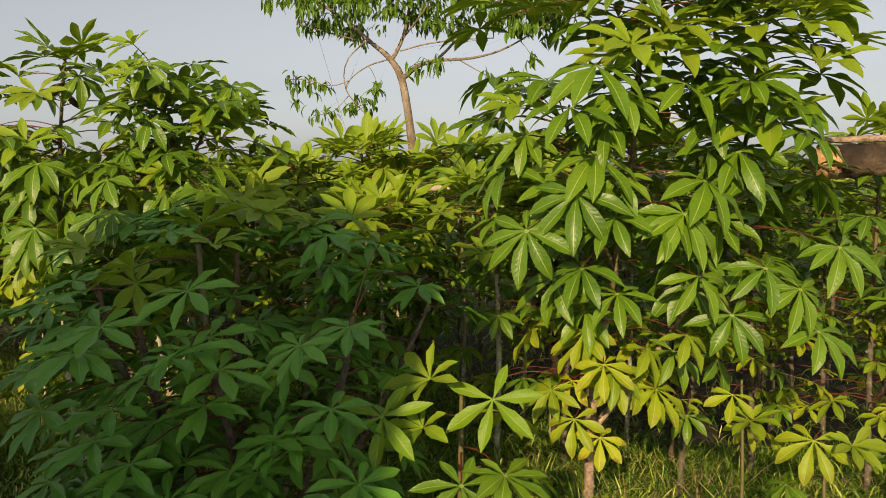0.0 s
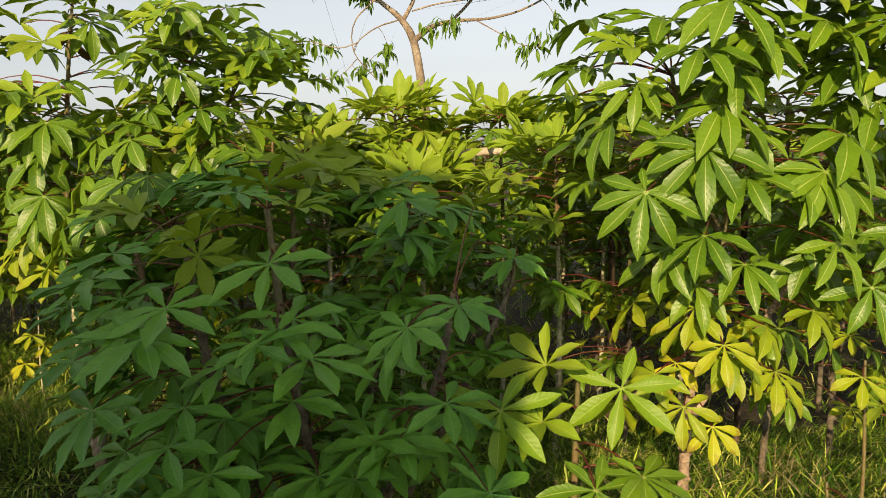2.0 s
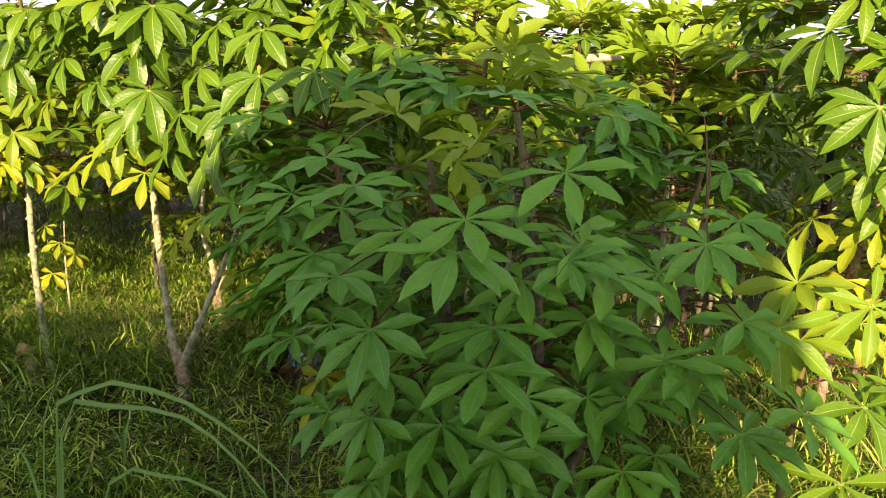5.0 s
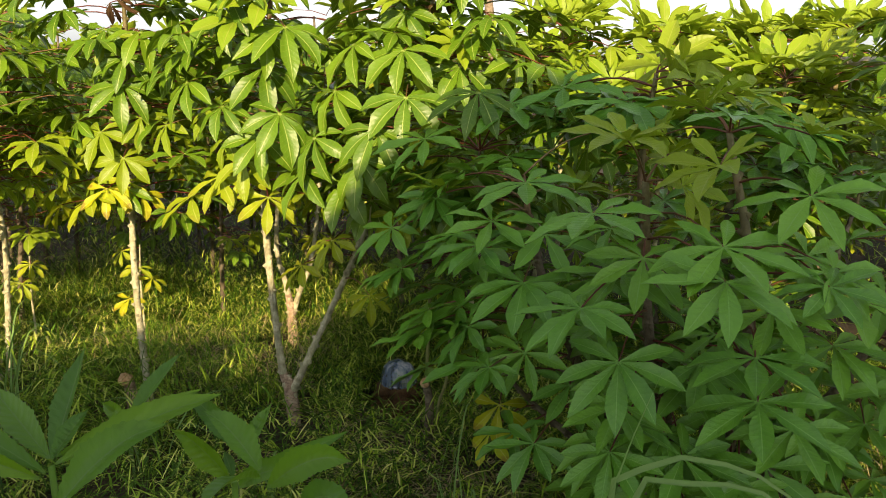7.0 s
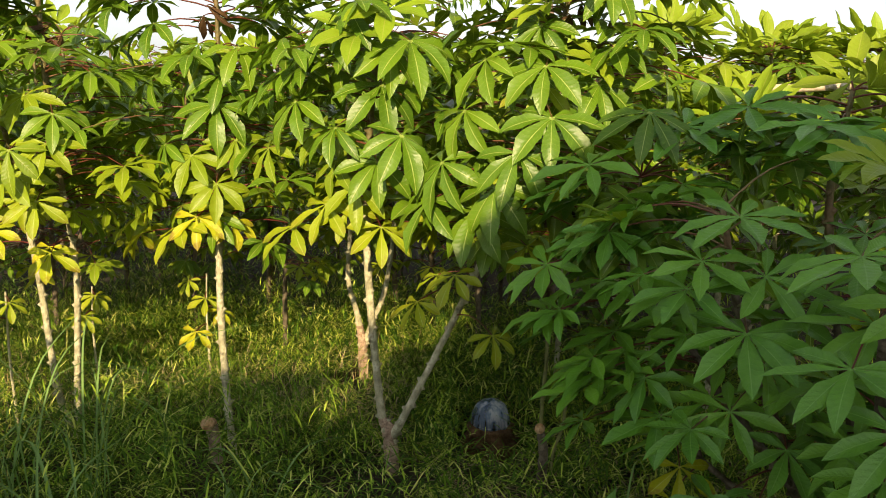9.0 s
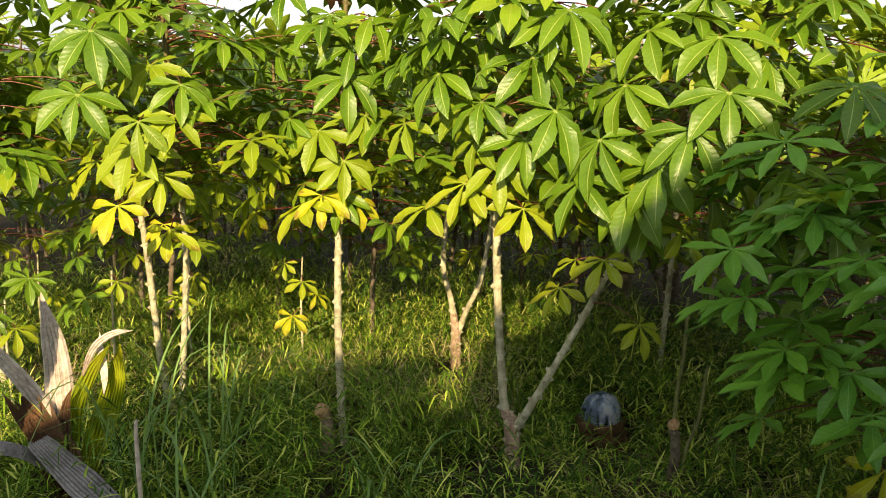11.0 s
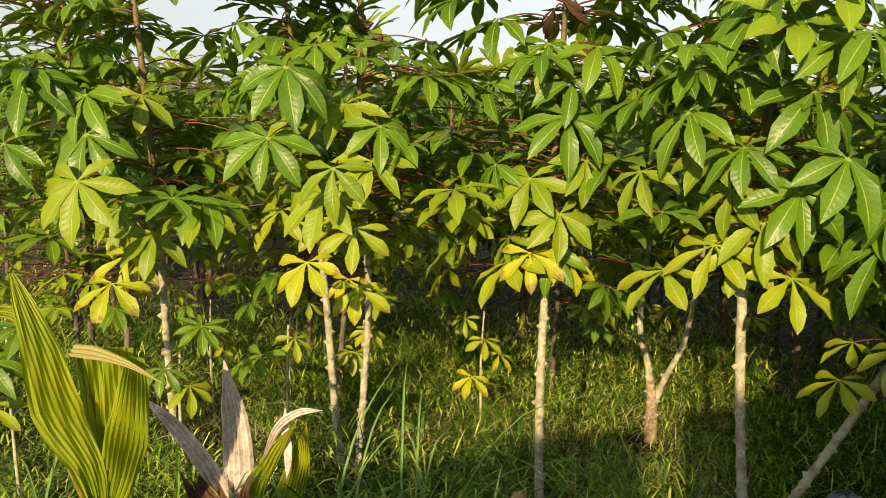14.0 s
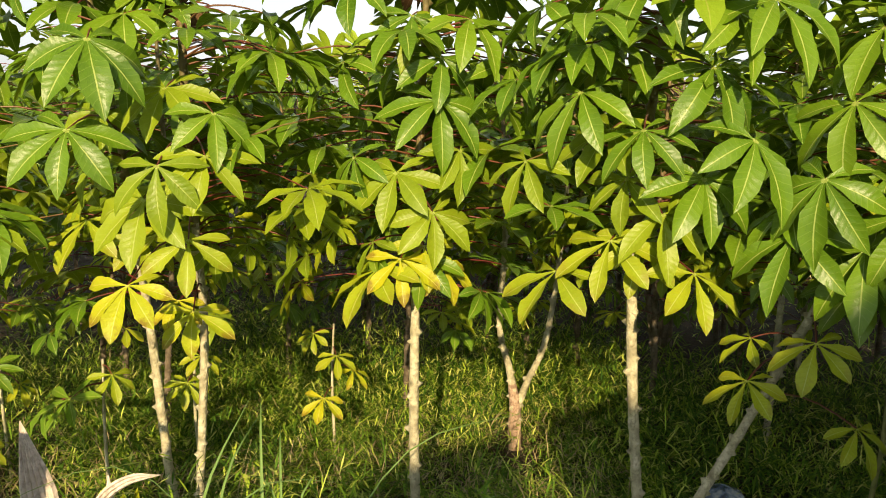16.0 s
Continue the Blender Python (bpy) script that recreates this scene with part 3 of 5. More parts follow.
for args in (
    (0.748, 0.780, 0.698, "flat", 0.15, 46), (0.963, 0.613, 0.789, "flat", 0.15, 42), (0.829, 0.780, 0.534, "flat", 0.14, 48),
    (1.041, 0.773, 0.583, "flat", 0.15, 46), (1.142, 0.926, 0.630, "flat", 0.15, 46), (1.391, 1.009, 0.682, "flat", 0.14, 42),
    (1.487, 0.867, 0.585, "flat", 0.15, 38), (1.240, 1.687, 1.109, "level", 0.15, 40), (1.278, 1.650, 0.962, "level", 0.14, 42),
    (0.700, 1.600, 1.300, "flat", 0.14, 28), (0.548, 1.054, 1.101, "flat", 0.16, 40), (0.431, 1.300, 1.085, "flat", 0.15, 44),
    (0.461, 1.116, 0.933, "flat", 0.16, 46), (0.586, 0.938, 0.526, "flat", 0.14, 50), (0.865, 0.923, 1.121, "young", 0.12, 72)):
    bush.leaf(*args)
for args in (
    (0.954, 1.327, 1.316, "young", 0.15, 42), (0.727, 0.720, 0.625, "flat", 0.14, 46), (0.550, 0.948, 0.898, "flat", 0.16, 42),
    (0.304, 1.300, 0.719, "flat", 0.14, 48), (0.414, 1.226, 0.700, "flat", 0.14, 50), (0.910, 1.440, 1.345, "young", 0.16, 55),
    (1.560, 0.960, 0.791, "star", 0.155, 66, 40), (0.500, 1.200, 0.500, "yellow", 0.11, 60), (0.480, 1.180, 0.430, "yellow", 0.10, 65),
    (0.560, 1.050, 0.700, "flat", 0.14, 50), (0.880, 0.760, 0.420, "flat", 0.13, 52), (1.250, 0.860, 0.480, "flat", 0.14, 48),
    (1.100, 0.800, 0.420, "flat", 0.13, 50), (0.700, 0.860, 0.400, "flat", 0.13, 55), (1.300, 0.950, 0.900, "flat", 0.14, 40)):
    bush.leaf(*args)
for k, z in enumerate((1.05, 0.98, 0.92, 0.88, 0.83, 0.79, 0.75, 0.70)):
    bush.leaf(0.28 + 0.09 * math.sin(k * 2.3), 1.50 + 0.12 * math.cos(k * 1.7), z, "flat", 0.155, 46, -15)
for args in ((0.80, 1.28, 1.27, "flat"), (1.05, 1.30, 1.29, "young"), (1.15, 1.52, 1.26, "flat"), (0.75, 1.42, 1.29, "flat"), (0.62, 1.42, 1.22, "flat"),
             (0.95, 1.50, 1.36, "young"), (1.30, 1.56, 1.19, "flat"), (1.02, 1.18, 1.22, "flat"), (0.86, 1.12, 1.21, "young"), (0.70, 1.22, 1.20, "flat"), (1.22, 1.40, 1.22, "flat")):
    bush.leaf(*args, 0.16, 40)
bush.fill(24, 0.45, 1.05, 0.08, 0.17, (20, 120), ("flat",), 0.15, 44, True, 16)
bush.fill(24, 0.55, 1.0, 0.10, 0.20, (180, 280), ("flat",), 0.15, 46, True, 15)
bush.fill(56, 0.32, 1.10, 0.12, 0.30, (140, 230), ("flat",), 0.15, 44, True, 11)
bush.fill(32, 0.50, 1.18, 0.14, 0.30, (-110, 40), ("flat",), 0.15, 42, True, 12)
bush.fill(32, 0.25, 0.75, 0.20, 0.42, (140, 210), ("flat",), 0.145, 48, True, 13)
bush.fill(16, 1.00, 1.28, 0.08, 0.22, (-180, 180), ("flat", "young"), 0.145, 22, True, 14)

r = random.Random(19)
for k in range(26):
    bush.leaf(r.uniform(1.10, 1.46), r.uniform(1.25, 1.70), 0.62 + 0.56 * k / 25 + r.uniform(-0.04, 0.04), "flat", 0.155 * r.uniform(0.9, 1.1), r.uniform(20, 50), r.uniform(-60, 20))
for args in ((0.90, 1.52, 1.36, "fan", 0.16, -60, 10), (1.16, 1.74, 1.25, "fan", 0.16, -55, -15), (0.62, 1.60, 1.24, "flat", 0.15, 10, 20), (1.30, 1.80, 1.18, "flat", 0.16, 14, 0), (0.75, 1.30, 1.27, "flat", 0.16, 20, -20), (0.98, 1.22, 1.24, "flat", 0.16, 25, 10),
             (1.12, 1.45, 1.24, "flat", 0.16, 22, 0), (0.66, 1.36, 1.20, "flat", 0.16, 24, 0), (1.24, 1.50, 1.16, "flat", 0.16, 30, 10), (1.34, 1.42, 1.08, "flat", 0.16, 32, 20), (0.50, 1.40, 1.12, "flat", 0.16, 26, -10)):
    bush.leaf(*args)
for k in range(22):
    bush.leaf(r.uniform(0.27, 0.74), r.uniform(1.36, 1.62), 0.98 + 0.32 * k / 21, "droop" if k % 3 else "flat", 0.165 * r.uniform(0.9, 1.1), r.uniform(36, 58), r.uniform(-30, 20))

# ---- young cassava at the bush's sunny side ----
side_plant = Cassava((1.70, 1.24, 0.0), [
    [(1.70, 1.24, -0.03, 0.012), (1.70, 1.22, 0.40, 0.010), (1.71, 1.20, 0.82, 0.006)]],
    "small cassava plant with bright yellow-green leaves in sun", 42.0, 0.15, STEM_GREEN, 0.002)
for args in ((1.814, 1.140, 0.803, "star", 0.15, 66, 50), (1.640, 1.130, 0.850, "young", 0.15, 60), (1.766, 0.980, 0.618, "level", 0.15, 36), (1.865, 1.050, 0.629, "level", 0.165, 34), (1.724, 0.930, 0.458, "level", 0.155, 40),
             (1.881, 1.262, 0.558, "hang", 0.14, 25), (1.640, 1.060, 0.735, "young", 0.14, 48), (1.80, 1.36, 0.70, "lime", 0.12, 45)):
    side_plant.leaf(*args)

# ---- tall cassava in full sun, beside the felled log ----
tall = Cassava((2.01, 1.88, 0.0), [
    [(2.00, 1.90, -0.04, 0.019), (2.01, 1.86, 0.55, 0.015), (2.09, 1.80, 1.10, 0.011), (2.14, 1.78, 1.45, 0.009), (2.17, 1.76, 1.96, 0.007)],
    [(2.01, 1.86, 0.50, 0.013), (2.28, 2.02, 0.85, 0.010), (2.46, 1.95, 1.30, 0.008), (2.56, 1.82, 1.98, 0.006)],
    [(2.09, 1.80, 1.08, 0.012), (1.98, 1.78, 1.30, 0.009), (1.93, 1.76, 1.56, 0.006)]],
    "tall leafy cassava with large drooping sunlit leaves", 48.0, 0.20, BARK_OLD)
tall.graded = False
for args in (
    (2.047, 1.470, 1.459, "droop", 0.20, 40), (2.004, 1.410, 1.350, "droop", 0.20, 50), (2.365, 1.600, 1.384, "droop", 0.21, 45),
    (2.117, 1.500, 1.048, "droop", 0.16, 38), (2.370, 1.690, 1.475, "droop", 0.20, 35), (2.304, 1.511, 1.290, "droop", 0.20, 50),
    (1.861, 1.392, 1.243, "droop", 0.19, 58), (1.770, 1.550, 1.430, "droop", 0.20, 52), (2.073, 1.600, 1.600, "droop", 0.18, 35),
    (2.180, 1.600, 1.780, "young", 0.20, 45), (2.260, 1.620, 1.850, "young", 0.22, 40), (2.500, 1.660, 1.840, "young", 0.21, 42),
    (1.800, 1.600, 1.660, "droop", 0.15, 30)):
    tall.leaf(*args)
for args in (
    (2.005, 1.643, 0.900, "lime", 0.14, 45), (2.200, 1.674, 0.848, "turning", 0.14, 48), (2.231, 1.678, 0.715, "lime", 0.15, 30),
    (2.643, 1.640, 1.060, "droop", 0.16, 50), (2.745, 1.640, 1.187, "droop", 0.17, 48), (2.700, 1.660, 0.930, "droop", 0.16, 52),
    (2.544, 1.640, 1.120, "droop", 0.18, 52), (2.350, 1.560, 1.100, "droop", 0.18, 55), (2.450, 1.600, 0.980, "droop", 0.17, 58),
    (1.920, 1.560, 1.080, "droop", 0.17, 55), (2.100, 1.620, 0.780, "turning", 0.14, 50), (2.320, 1.660, 0.900, "turning", 0.13, 50), (1.960, 1.700, 0.720, "yellow", 0.11, 60)):
    tall.leaf(*args)
for args in ((1.98, 1.60, 0.62, "lime", 0.13, 55), (2.06, 1.62, 0.56, "yellow", 0.11, 60), (1.90, 1.64, 0.70, "turning", 0.13, 55)):
    tall.leaf(*args)
for args in ((2.676, 1.660, 1.727, "young", 0.17, 35), (2.755, 1.780, 1.797, "young", 0.16, 25), (2.601, 1.700, 1.818, "young", 0.17, 30), (2.652, 1.660, 1.523, "droop", 0.16, 34), (2.511, 1.700, 1.672, "droop", 0.17, 28), (2.595, 1.660, 1.615, "droop", 0.16, 25), (2.673, 1.780, 1.894, "young", 0.17, 25), (2.525, 1.740, 1.862, "young", 0.18, 30)):
    tall.leaf(*args)
tall.fill(40, 1.0, 1.75, 0.16, 0.38, (-90, 90), ("droop", "level"), 0.18, 14, True, 21)
tall.fill(17, 1.0, 1.60, 0.14, 0.34, (70, 220), ("droop",), 0.18, 36, True, 22)
tall.fill(14, 1.55, 2.00, 0.16, 0.36, (110, 250), ("young", "droop", "droop"), 0.19, 30, True, 23)
tall.fill(26, 1.50, 1.92, 0.14, 0.38, (-180, 180), ("level", "droop", "level"), 0.18, 6, True, 25)
tall.top(26, 0.19, (0, 1))
tall.fill(16, 0.70, 1.0, 0.10, 0.28, (-180, 180), ("lime", "droop"), 0.15, 52, True, 24)

for x, y, z, style, tilt in (
    (2.25, 1.60, 1.80, "young", 44), (2.39, 1.70, 1.88, "young", 38), (2.52, 1.75, 1.89, "young", 35), (2.64, 1.75, 1.86, "young", 42), (2.11, 1.60, 1.77, "young", 48), (2.49, 1.60, 1.68, "level", 40),
    (2.38, 1.65, 1.77, "young", 50), (2.68, 1.80, 1.80, "level", 26), (2.62, 1.80, 1.64, "level", 28), (2.71, 1.85, 1.71, "level", 30), (2.51, 1.90, 1.61, "level", 24), (2.25, 1.90, 1.63, "level", 24),
    (2.47, 2.00, 1.58, "level", 26), (2.59, 1.80, 1.56, "level", 34), (2.54, 1.90, 1.85, "level", 21),
    (2.32, 2.00, 1.69, "level", 26), (2.15, 1.90, 1.74, "level", 24), (2.35, 1.80, 1.93, "young", 30), (2.46, 1.75, 1.76, "level", 31)):
    tall.leaf(x, y, z, style, 0.19, tilt)

# ---- seedlings in the grass ----
for base, leaves in (
    ((2.50, 1.82), ((2.465, 1.705, 0.706, "lime", 0.11, 35), (2.520, 1.700, 0.625, "young", 0.12, 35), (2.58, 1.80, 0.56, "lime", 0.10, 40))),
    ((2.73, 1.70), ((2.689, 1.600, 0.610, "lime", 0.14, 38), (2.796, 1.610, 0.600, "young", 0.13, 35), (2.620, 1.620, 0.460, "hang", 0.13, 40), (2.84, 1.72, 0.52, "young", 0.12, 40))),
    ((2.36, 1.58), ((2.40, 1.46, 0.42, "hang", 0.11, 30), (2.28, 1.47, 0.36, "hang", 0.10, 35)))):
    top = max(l[2] for l in leaves) + 0.02
    plant = Cassava((*base, 0.0), [[(*base, -0.03, 0.007), (base[0] + 0.01, base[1] - 0.01, top * 0.5, 0.006), (base[0], base[1], top, 0.004)]],
                    "knee-high cassava seedling in sunlit grass", 38.0, 0.12, STEM_GREEN, 0.001)
    for args in leaves:
        plant.leaf(*args)

# ---- forked cassava with bare lower stems ----
fork = Cassava((-0.31, 2.07, 0.0), [
    [(-0.30, 2.07, -0.05, 0.026), (-0.315, 2.06, 0.15, 0.025), (-0.345, 2.06, 0.25, 0.0145), (-0.385, 2.06, 0.78, 0.013), (-0.37, 2.05, 1.20, 0.011), (-0.32, 2.03, 1.60, 0.008), (-0.25, 2.00, 1.92, 0.005)],
    [(-0.305, 2.06, 0.13, 0.018), (-0.24, 2.02, 0.26, 0.0125), (-0.05, 1.99, 0.67, 0.0105), (0.10, 1.95, 1.05, 0.010), (0.20, 1.94, 1.40, 0.008), (0.28, 1.96, 1.74, 0.005)],
    [(0.14, 1.95, 1.22, 0.010), (0.32, 1.98, 1.42, 0.007), (0.43, 2.05, 1.66, 0.005)]],
    "forked cassava with two bare knobbly stems and sunlit leaves", 48.0, 0.175)
for args in (
    (-0.197, 1.751, 1.460, "hang", 0.19, 42), (0.179, 1.692, 1.394, "hang", 0.16, 42), (-0.041, 1.738, 1.272, "hang", 0.18, 55),
    (0.197, 1.612, 1.260, "hang", 0.17, 48), (-0.297, 1.833, 0.918, "yellow", 0.14, 45), (-0.546, 1.821, 1.290, "hang", 0.17, 56),
    (-0.290, 1.813, 1.340, "hang", 0.19, 56), (-0.553, 1.897, 1.429, "hang", 0.16, 50), (-0.422, 1.792, 1.216, "hang", 0.14, 48),
    (-0.369, 1.829, 1.043, "lime", 0.15, 56), (-0.439, 1.870, 1.111, "hang", 0.13, 55), (-0.581, 1.887, 0.906, "yellow", 0.15, 42),
    (-0.139, 1.723, 1.020, "hang", 0.165, 58), (-0.007, 1.717, 0.994, "hang", 0.17, 52)):
    fork.leaf(*args)
for args in (
    (0.111, 1.581, 1.170, "hang", 0.17, 58), (0.364, 1.643, 1.119, "hang", 0.16, 48), (0.322, 1.649, 0.936, "hang", 0.16, 52),
    (-0.651, 1.876, 1.147, "hang", 0.14, 55), (0.012, 1.772, 1.412, "hang", 0.16, 48), (-0.065, 1.760, 0.795, "lime", 0.12, 44),
    (-0.182, 1.803, 0.697, "lime", 0.105, 44), (0.047, 1.796, 0.602, "lime", 0.105, 44), (-0.135, 1.950, 0.748, "lime", 0.09, 40),
    (-0.048, 2.008, 1.640, "hang", 0.17, 35), (0.317, 1.879, 1.696, "young", 0.16, 25), (0.110, 1.928, 1.746, "hang", 0.16, 10),
    (-0.212, 1.966, 1.900, "young", 0.15, 5), (0.470, 1.980, 1.664, "young", 0.16, 72)):
    fork.leaf(*args)
for args in (
    (0.148, 2.177, 1.436, "hang", 0.15, 40), (-0.616, 1.934, 1.473, "hang", 0.16, 40), (-0.30, 1.79, 1.12, "hang", 0.16, 60),
    (-0.22, 1.74, 1.20, "hang", 0.17, 60), (-0.47, 1.86, 0.98, "lime", 0.14, 58), (-0.10, 1.70, 1.13, "hang", 0.17, 60),
    (0.05, 1.66, 1.07, "hang", 0.17, 60), (-0.42, 1.80, 1.50, "hang", 0.17, 35)):
    fork.leaf(*args)
fork.fill(34, 0.90, 1.6, 0.12, 0.34, (-110, 110), ("hang", "level"), 0.16, 16, True, 31)
fork.fill(24, 1.35, 1.9, 0.12, 0.30, (100, 260), ("hang", "young"), 0.15, 50, True, 34)
fork.fill(34, 1.35, 1.85, 0.14, 0.34, (-180, 180), ("hang", "level"), 0.16, 12, True, 32)
fork.fill(16, 1.42, 1.74, 0.10, 0.30, (-180, 180), ("level", "hang"), 0.165, 22, True, 38)
fork.top(37, 0.16)
fork.fill(16, 0.88, 1.5, 0.10, 0.20, (110, 250), ("hang", "lime"), 0.15, 54, True, 35)
fork.fill(9, 0.84, 1.05, 0.10, 0.25, (-80, 80), ("hang", "lime"), 0.13, 45, True, 33)

# ---- single-stemmed cassava next to it ----
single = Cassava((-0.91, 2.13, 0.0), [
    [(-0.905, 2.13, -0.04, 0.015), (-0.918, 2.11, 0.35, 0.013), (-0.915, 2.10, 0.70, 0.012), (-0.905, 2.13, 1.15, 0.010), (-0.89, 2.12, 1.50, 0.008), (-0.885, 2.10, 1.85, 0.006)]],
    "cassava with one bare pale stem and drooping leaves", 50.0, 0.165)
for args in (
    (-0.846, 1.978, 1.272, "hang", 0.17, 45), (-0.945, 1.988, 1.108, "lime", 0.15, 52), (-1.068, 2.010, 1.357, "hang", 0.16, 48),
    (-0.992, 1.998, 0.878, "yellow", 0.15, 40), (-1.214, 2.150, 0.812, "yellow", 0.12, 55), (-0.690, 2.050, 1.354, "hang", 0.15, 50),
    (-0.86, 1.97, 1.02, "lime", 0.14, 58), (-1.05, 2.03, 1.14, "hang", 0.14, 58), (-0.80, 2.00, 1.16, "hang", 0.14, 58),
    (-0.78, 2.00, 1.45, "hang", 0.16, 35), (-1.04, 1.98, 1.52, "hang", 0.16, 30), (-1.10, 2.06, 0.97, "lime", 0.13, 55)):
    single.leaf(*args)
single.fill(10, 0.85, 1.5, 0.08, 0.16, (110, 250), ("hang", "lime"), 0.14, 54, True, 43)
single.fill(8, 0.82, 1.0, 0.10, 0.28, (-100, 100), ("hang", "lime"), 0.13, 50, True, 44)
single.fill(24, 0.8, 1.6, 0.14, 0.32, (-110, 110), ("hang", "level"), 0.155, 16, True, 41)
single.fill(20, 1.4, 1.80, 0.14, 0.32, (-180, 180), ("hang", "level"), 0.16, 12, True, 42)
single.top(47)

# ---- cassava behind the coconut seedlings ----
leaning = Cassava((-1.565, 2.23, 0.0), [
    [(-1.555, 2.23, -0.04, 0.0135), (-1.535, 2.20, 0.18, 0.012), (-1.50, 2.20, 0.65, 0.011), (-1.48, 2.12, 1.0, 0.010), (-1.46, 2.05, 1.35, 0.010), (-1.43, 2.00, 1.82, 0.006)],
    [(-1.575, 2.23, -0.04, 0.014), (-1.615, 2.20, 0.20, 0.0125), (-1.648, 2.20, 0.64, 0.012), (-1.64, 2.08, 1.15, 0.009), (-1.66, 1.96, 1.66, 0.006)]],
    "cassava with a leaning pale stem, leaves yellowing below", 50.0, 0.165)
for args in (
    (-1.600, 1.763, 1.208, "hang", 0.17, 58), (-1.529, 1.737, 1.389, "hang", 0.18, 45), (-1.319, 1.790, 1.155, "lime", 0.14, 58),
    (-1.364, 2.040, 1.401, "hang", 0.15, 40), (-1.374, 1.974, 1.255, "hang", 0.14, 50), (-1.454, 1.785, 1.063, "lime", 0.16, 60),
    (-1.454, 1.685, 0.900, "yellow", 0.13, 50), (-1.409, 1.909, 0.789, "lime", 0.12, 42), (-1.311, 1.827, 1.243, "hang", 0.14, 58),
    (-1.394, 1.721, 1.140, "lime", 0.14, 60), (-1.527, 1.899, 1.454, "hang", 0.16, 35), (-1.510, 2.065, 0.773, "lime", 0.10, 50), (-1.36, 1.78, 0.98, "lime", 0.13, 60)):
    leaning.leaf(*args)
leaning.fill(12, 0.85, 1.5, 0.08, 0.18, (110, 250), ("hang", "lime"), 0.14, 54, True, 53)
leaning.fill(8, 0.78, 1.0, 0.10, 0.28, (-100, 100), ("hang", "lime"), 0.13, 50, True, 54)
leaning.fill(26, 0.75, 1.55, 0.14, 0.32, (-110, 110), ("hang", "level", "hang", "lime"), 0.15, 16, True, 51)
leaning.fill(20, 1.35, 1.75, 0.14, 0.32, (-180, 180), ("hang", "level"), 0.16, 12, True, 52)
leaning.top(57)

# ---- cassava above the palm seedling ----
outer = Cassava((-2.22, 2.15, 0.0), [
    [(-2.22, 2.16, -0.05, 0.016), (-2.18, 2.08, 0.45, 0.013), (-2.12, 1.98, 0.95, 0.010), (-2.10, 1.92, 1.40, 0.010), (-2.12, 1.90, 1.78, 0.006)],
    [(-2.14, 2.02, 0.80, 0.012), (-2.30, 1.92, 1.15, 0.009), (-2.36, 1.90, 1.60, 0.006)]],
    "cassava with large drooping leaves over the palm seedling", 50.0, 0.18)
for args in (
    (-2.096, 1.669, 1.209, "hang", 0.19, 60), (-1.998, 1.804, 0.925, "hang", 0.15, 50), (-2.070, 1.773, 0.864, "lime", 0.15, 52),
    (-2.057, 1.683, 0.798, "yellow", 0.15, 45), (-2.243, 1.629, 1.360, "hang", 0.19, 50), (-2.040, 1.560, 1.095, "hang", 0.17, 62),
    (-2.123, 1.709, 1.314, "hang", 0.17, 45), (-2.374, 1.755, 1.417, "hang", 0.18, 42), (-2.330, 1.620, 1.180, "hang", 0.17, 58), (-2.42, 1.66, 0.98, "hang", 0.15, 55)):
    outer.leaf(*args)
outer.fill(12, 0.8, 1.5, 0.08, 0.18, (110, 250), ("hang", "lime"), 0.15, 54, True, 63)
outer.fill(26, 0.7, 1.6, 0.14, 0.32, (-110, 110), ("hang", "level"), 0.16, 16, True, 61)
outer.fill(20, 1.35, 1.74, 0.14, 0.32, (-180, 180), ("hang", "level"), 0.16, 12, True, 62)
outer.top(67)

for plant, seed in ((fork, 36), (single, 46), (leaning, 56), (outer, 66)):
    plant.fill(17, 0.98, 1.36, 0.24, 0.46, (-130, 130), ("hang", "level"), 0.17, 14, True, seed)
    plant.fill(12, 0.92, 1.24, 0.10, 0.30, (-70, 70), ("hang", "level"), 0.16, 18, True, seed + 1)

# ---- forked plant further in, sunlit at its foot ----
inner = Cassava((-0.635, 3.21, -0.08), [
    [(-0.635, 3.22, -0.14, 0.027), (-0.638, 3.21, 0.0, 0.026), (-0.64, 3.20, 0.10, 0.022), (-0.665, 3.20, 0.24, 0.014), (-0.705, 3.20, 0.42, 0.012), (-0.69, 3.21, 0.80, 0.010), (-0.72, 3.22, 1.50, 0.006)],
    [(-0.635, 3.21, 0.06, 0.018), (-0.59, 3.20, 0.19, 0.013), (-0.52, 3.20, 0.38, 0.0115), (-0.47, 3.22, 0.80, 0.009), (-0.42, 3.25, 1.55, 0.005)]],
    "cassava forking low above a thick pinkish base", 46.0, 0.16, BARK)
inner.fill(34, 0.80, 1.55, 0.12, 0.32, (-180, 180), ("hang", "hang", "lime"), 0.16, 44, True, 71)
inner.fill(12, 0.60, 0.85, 0.12, 0.28, (-120, 120), ("hang", "lime"), 0.13, 46, True, 72)

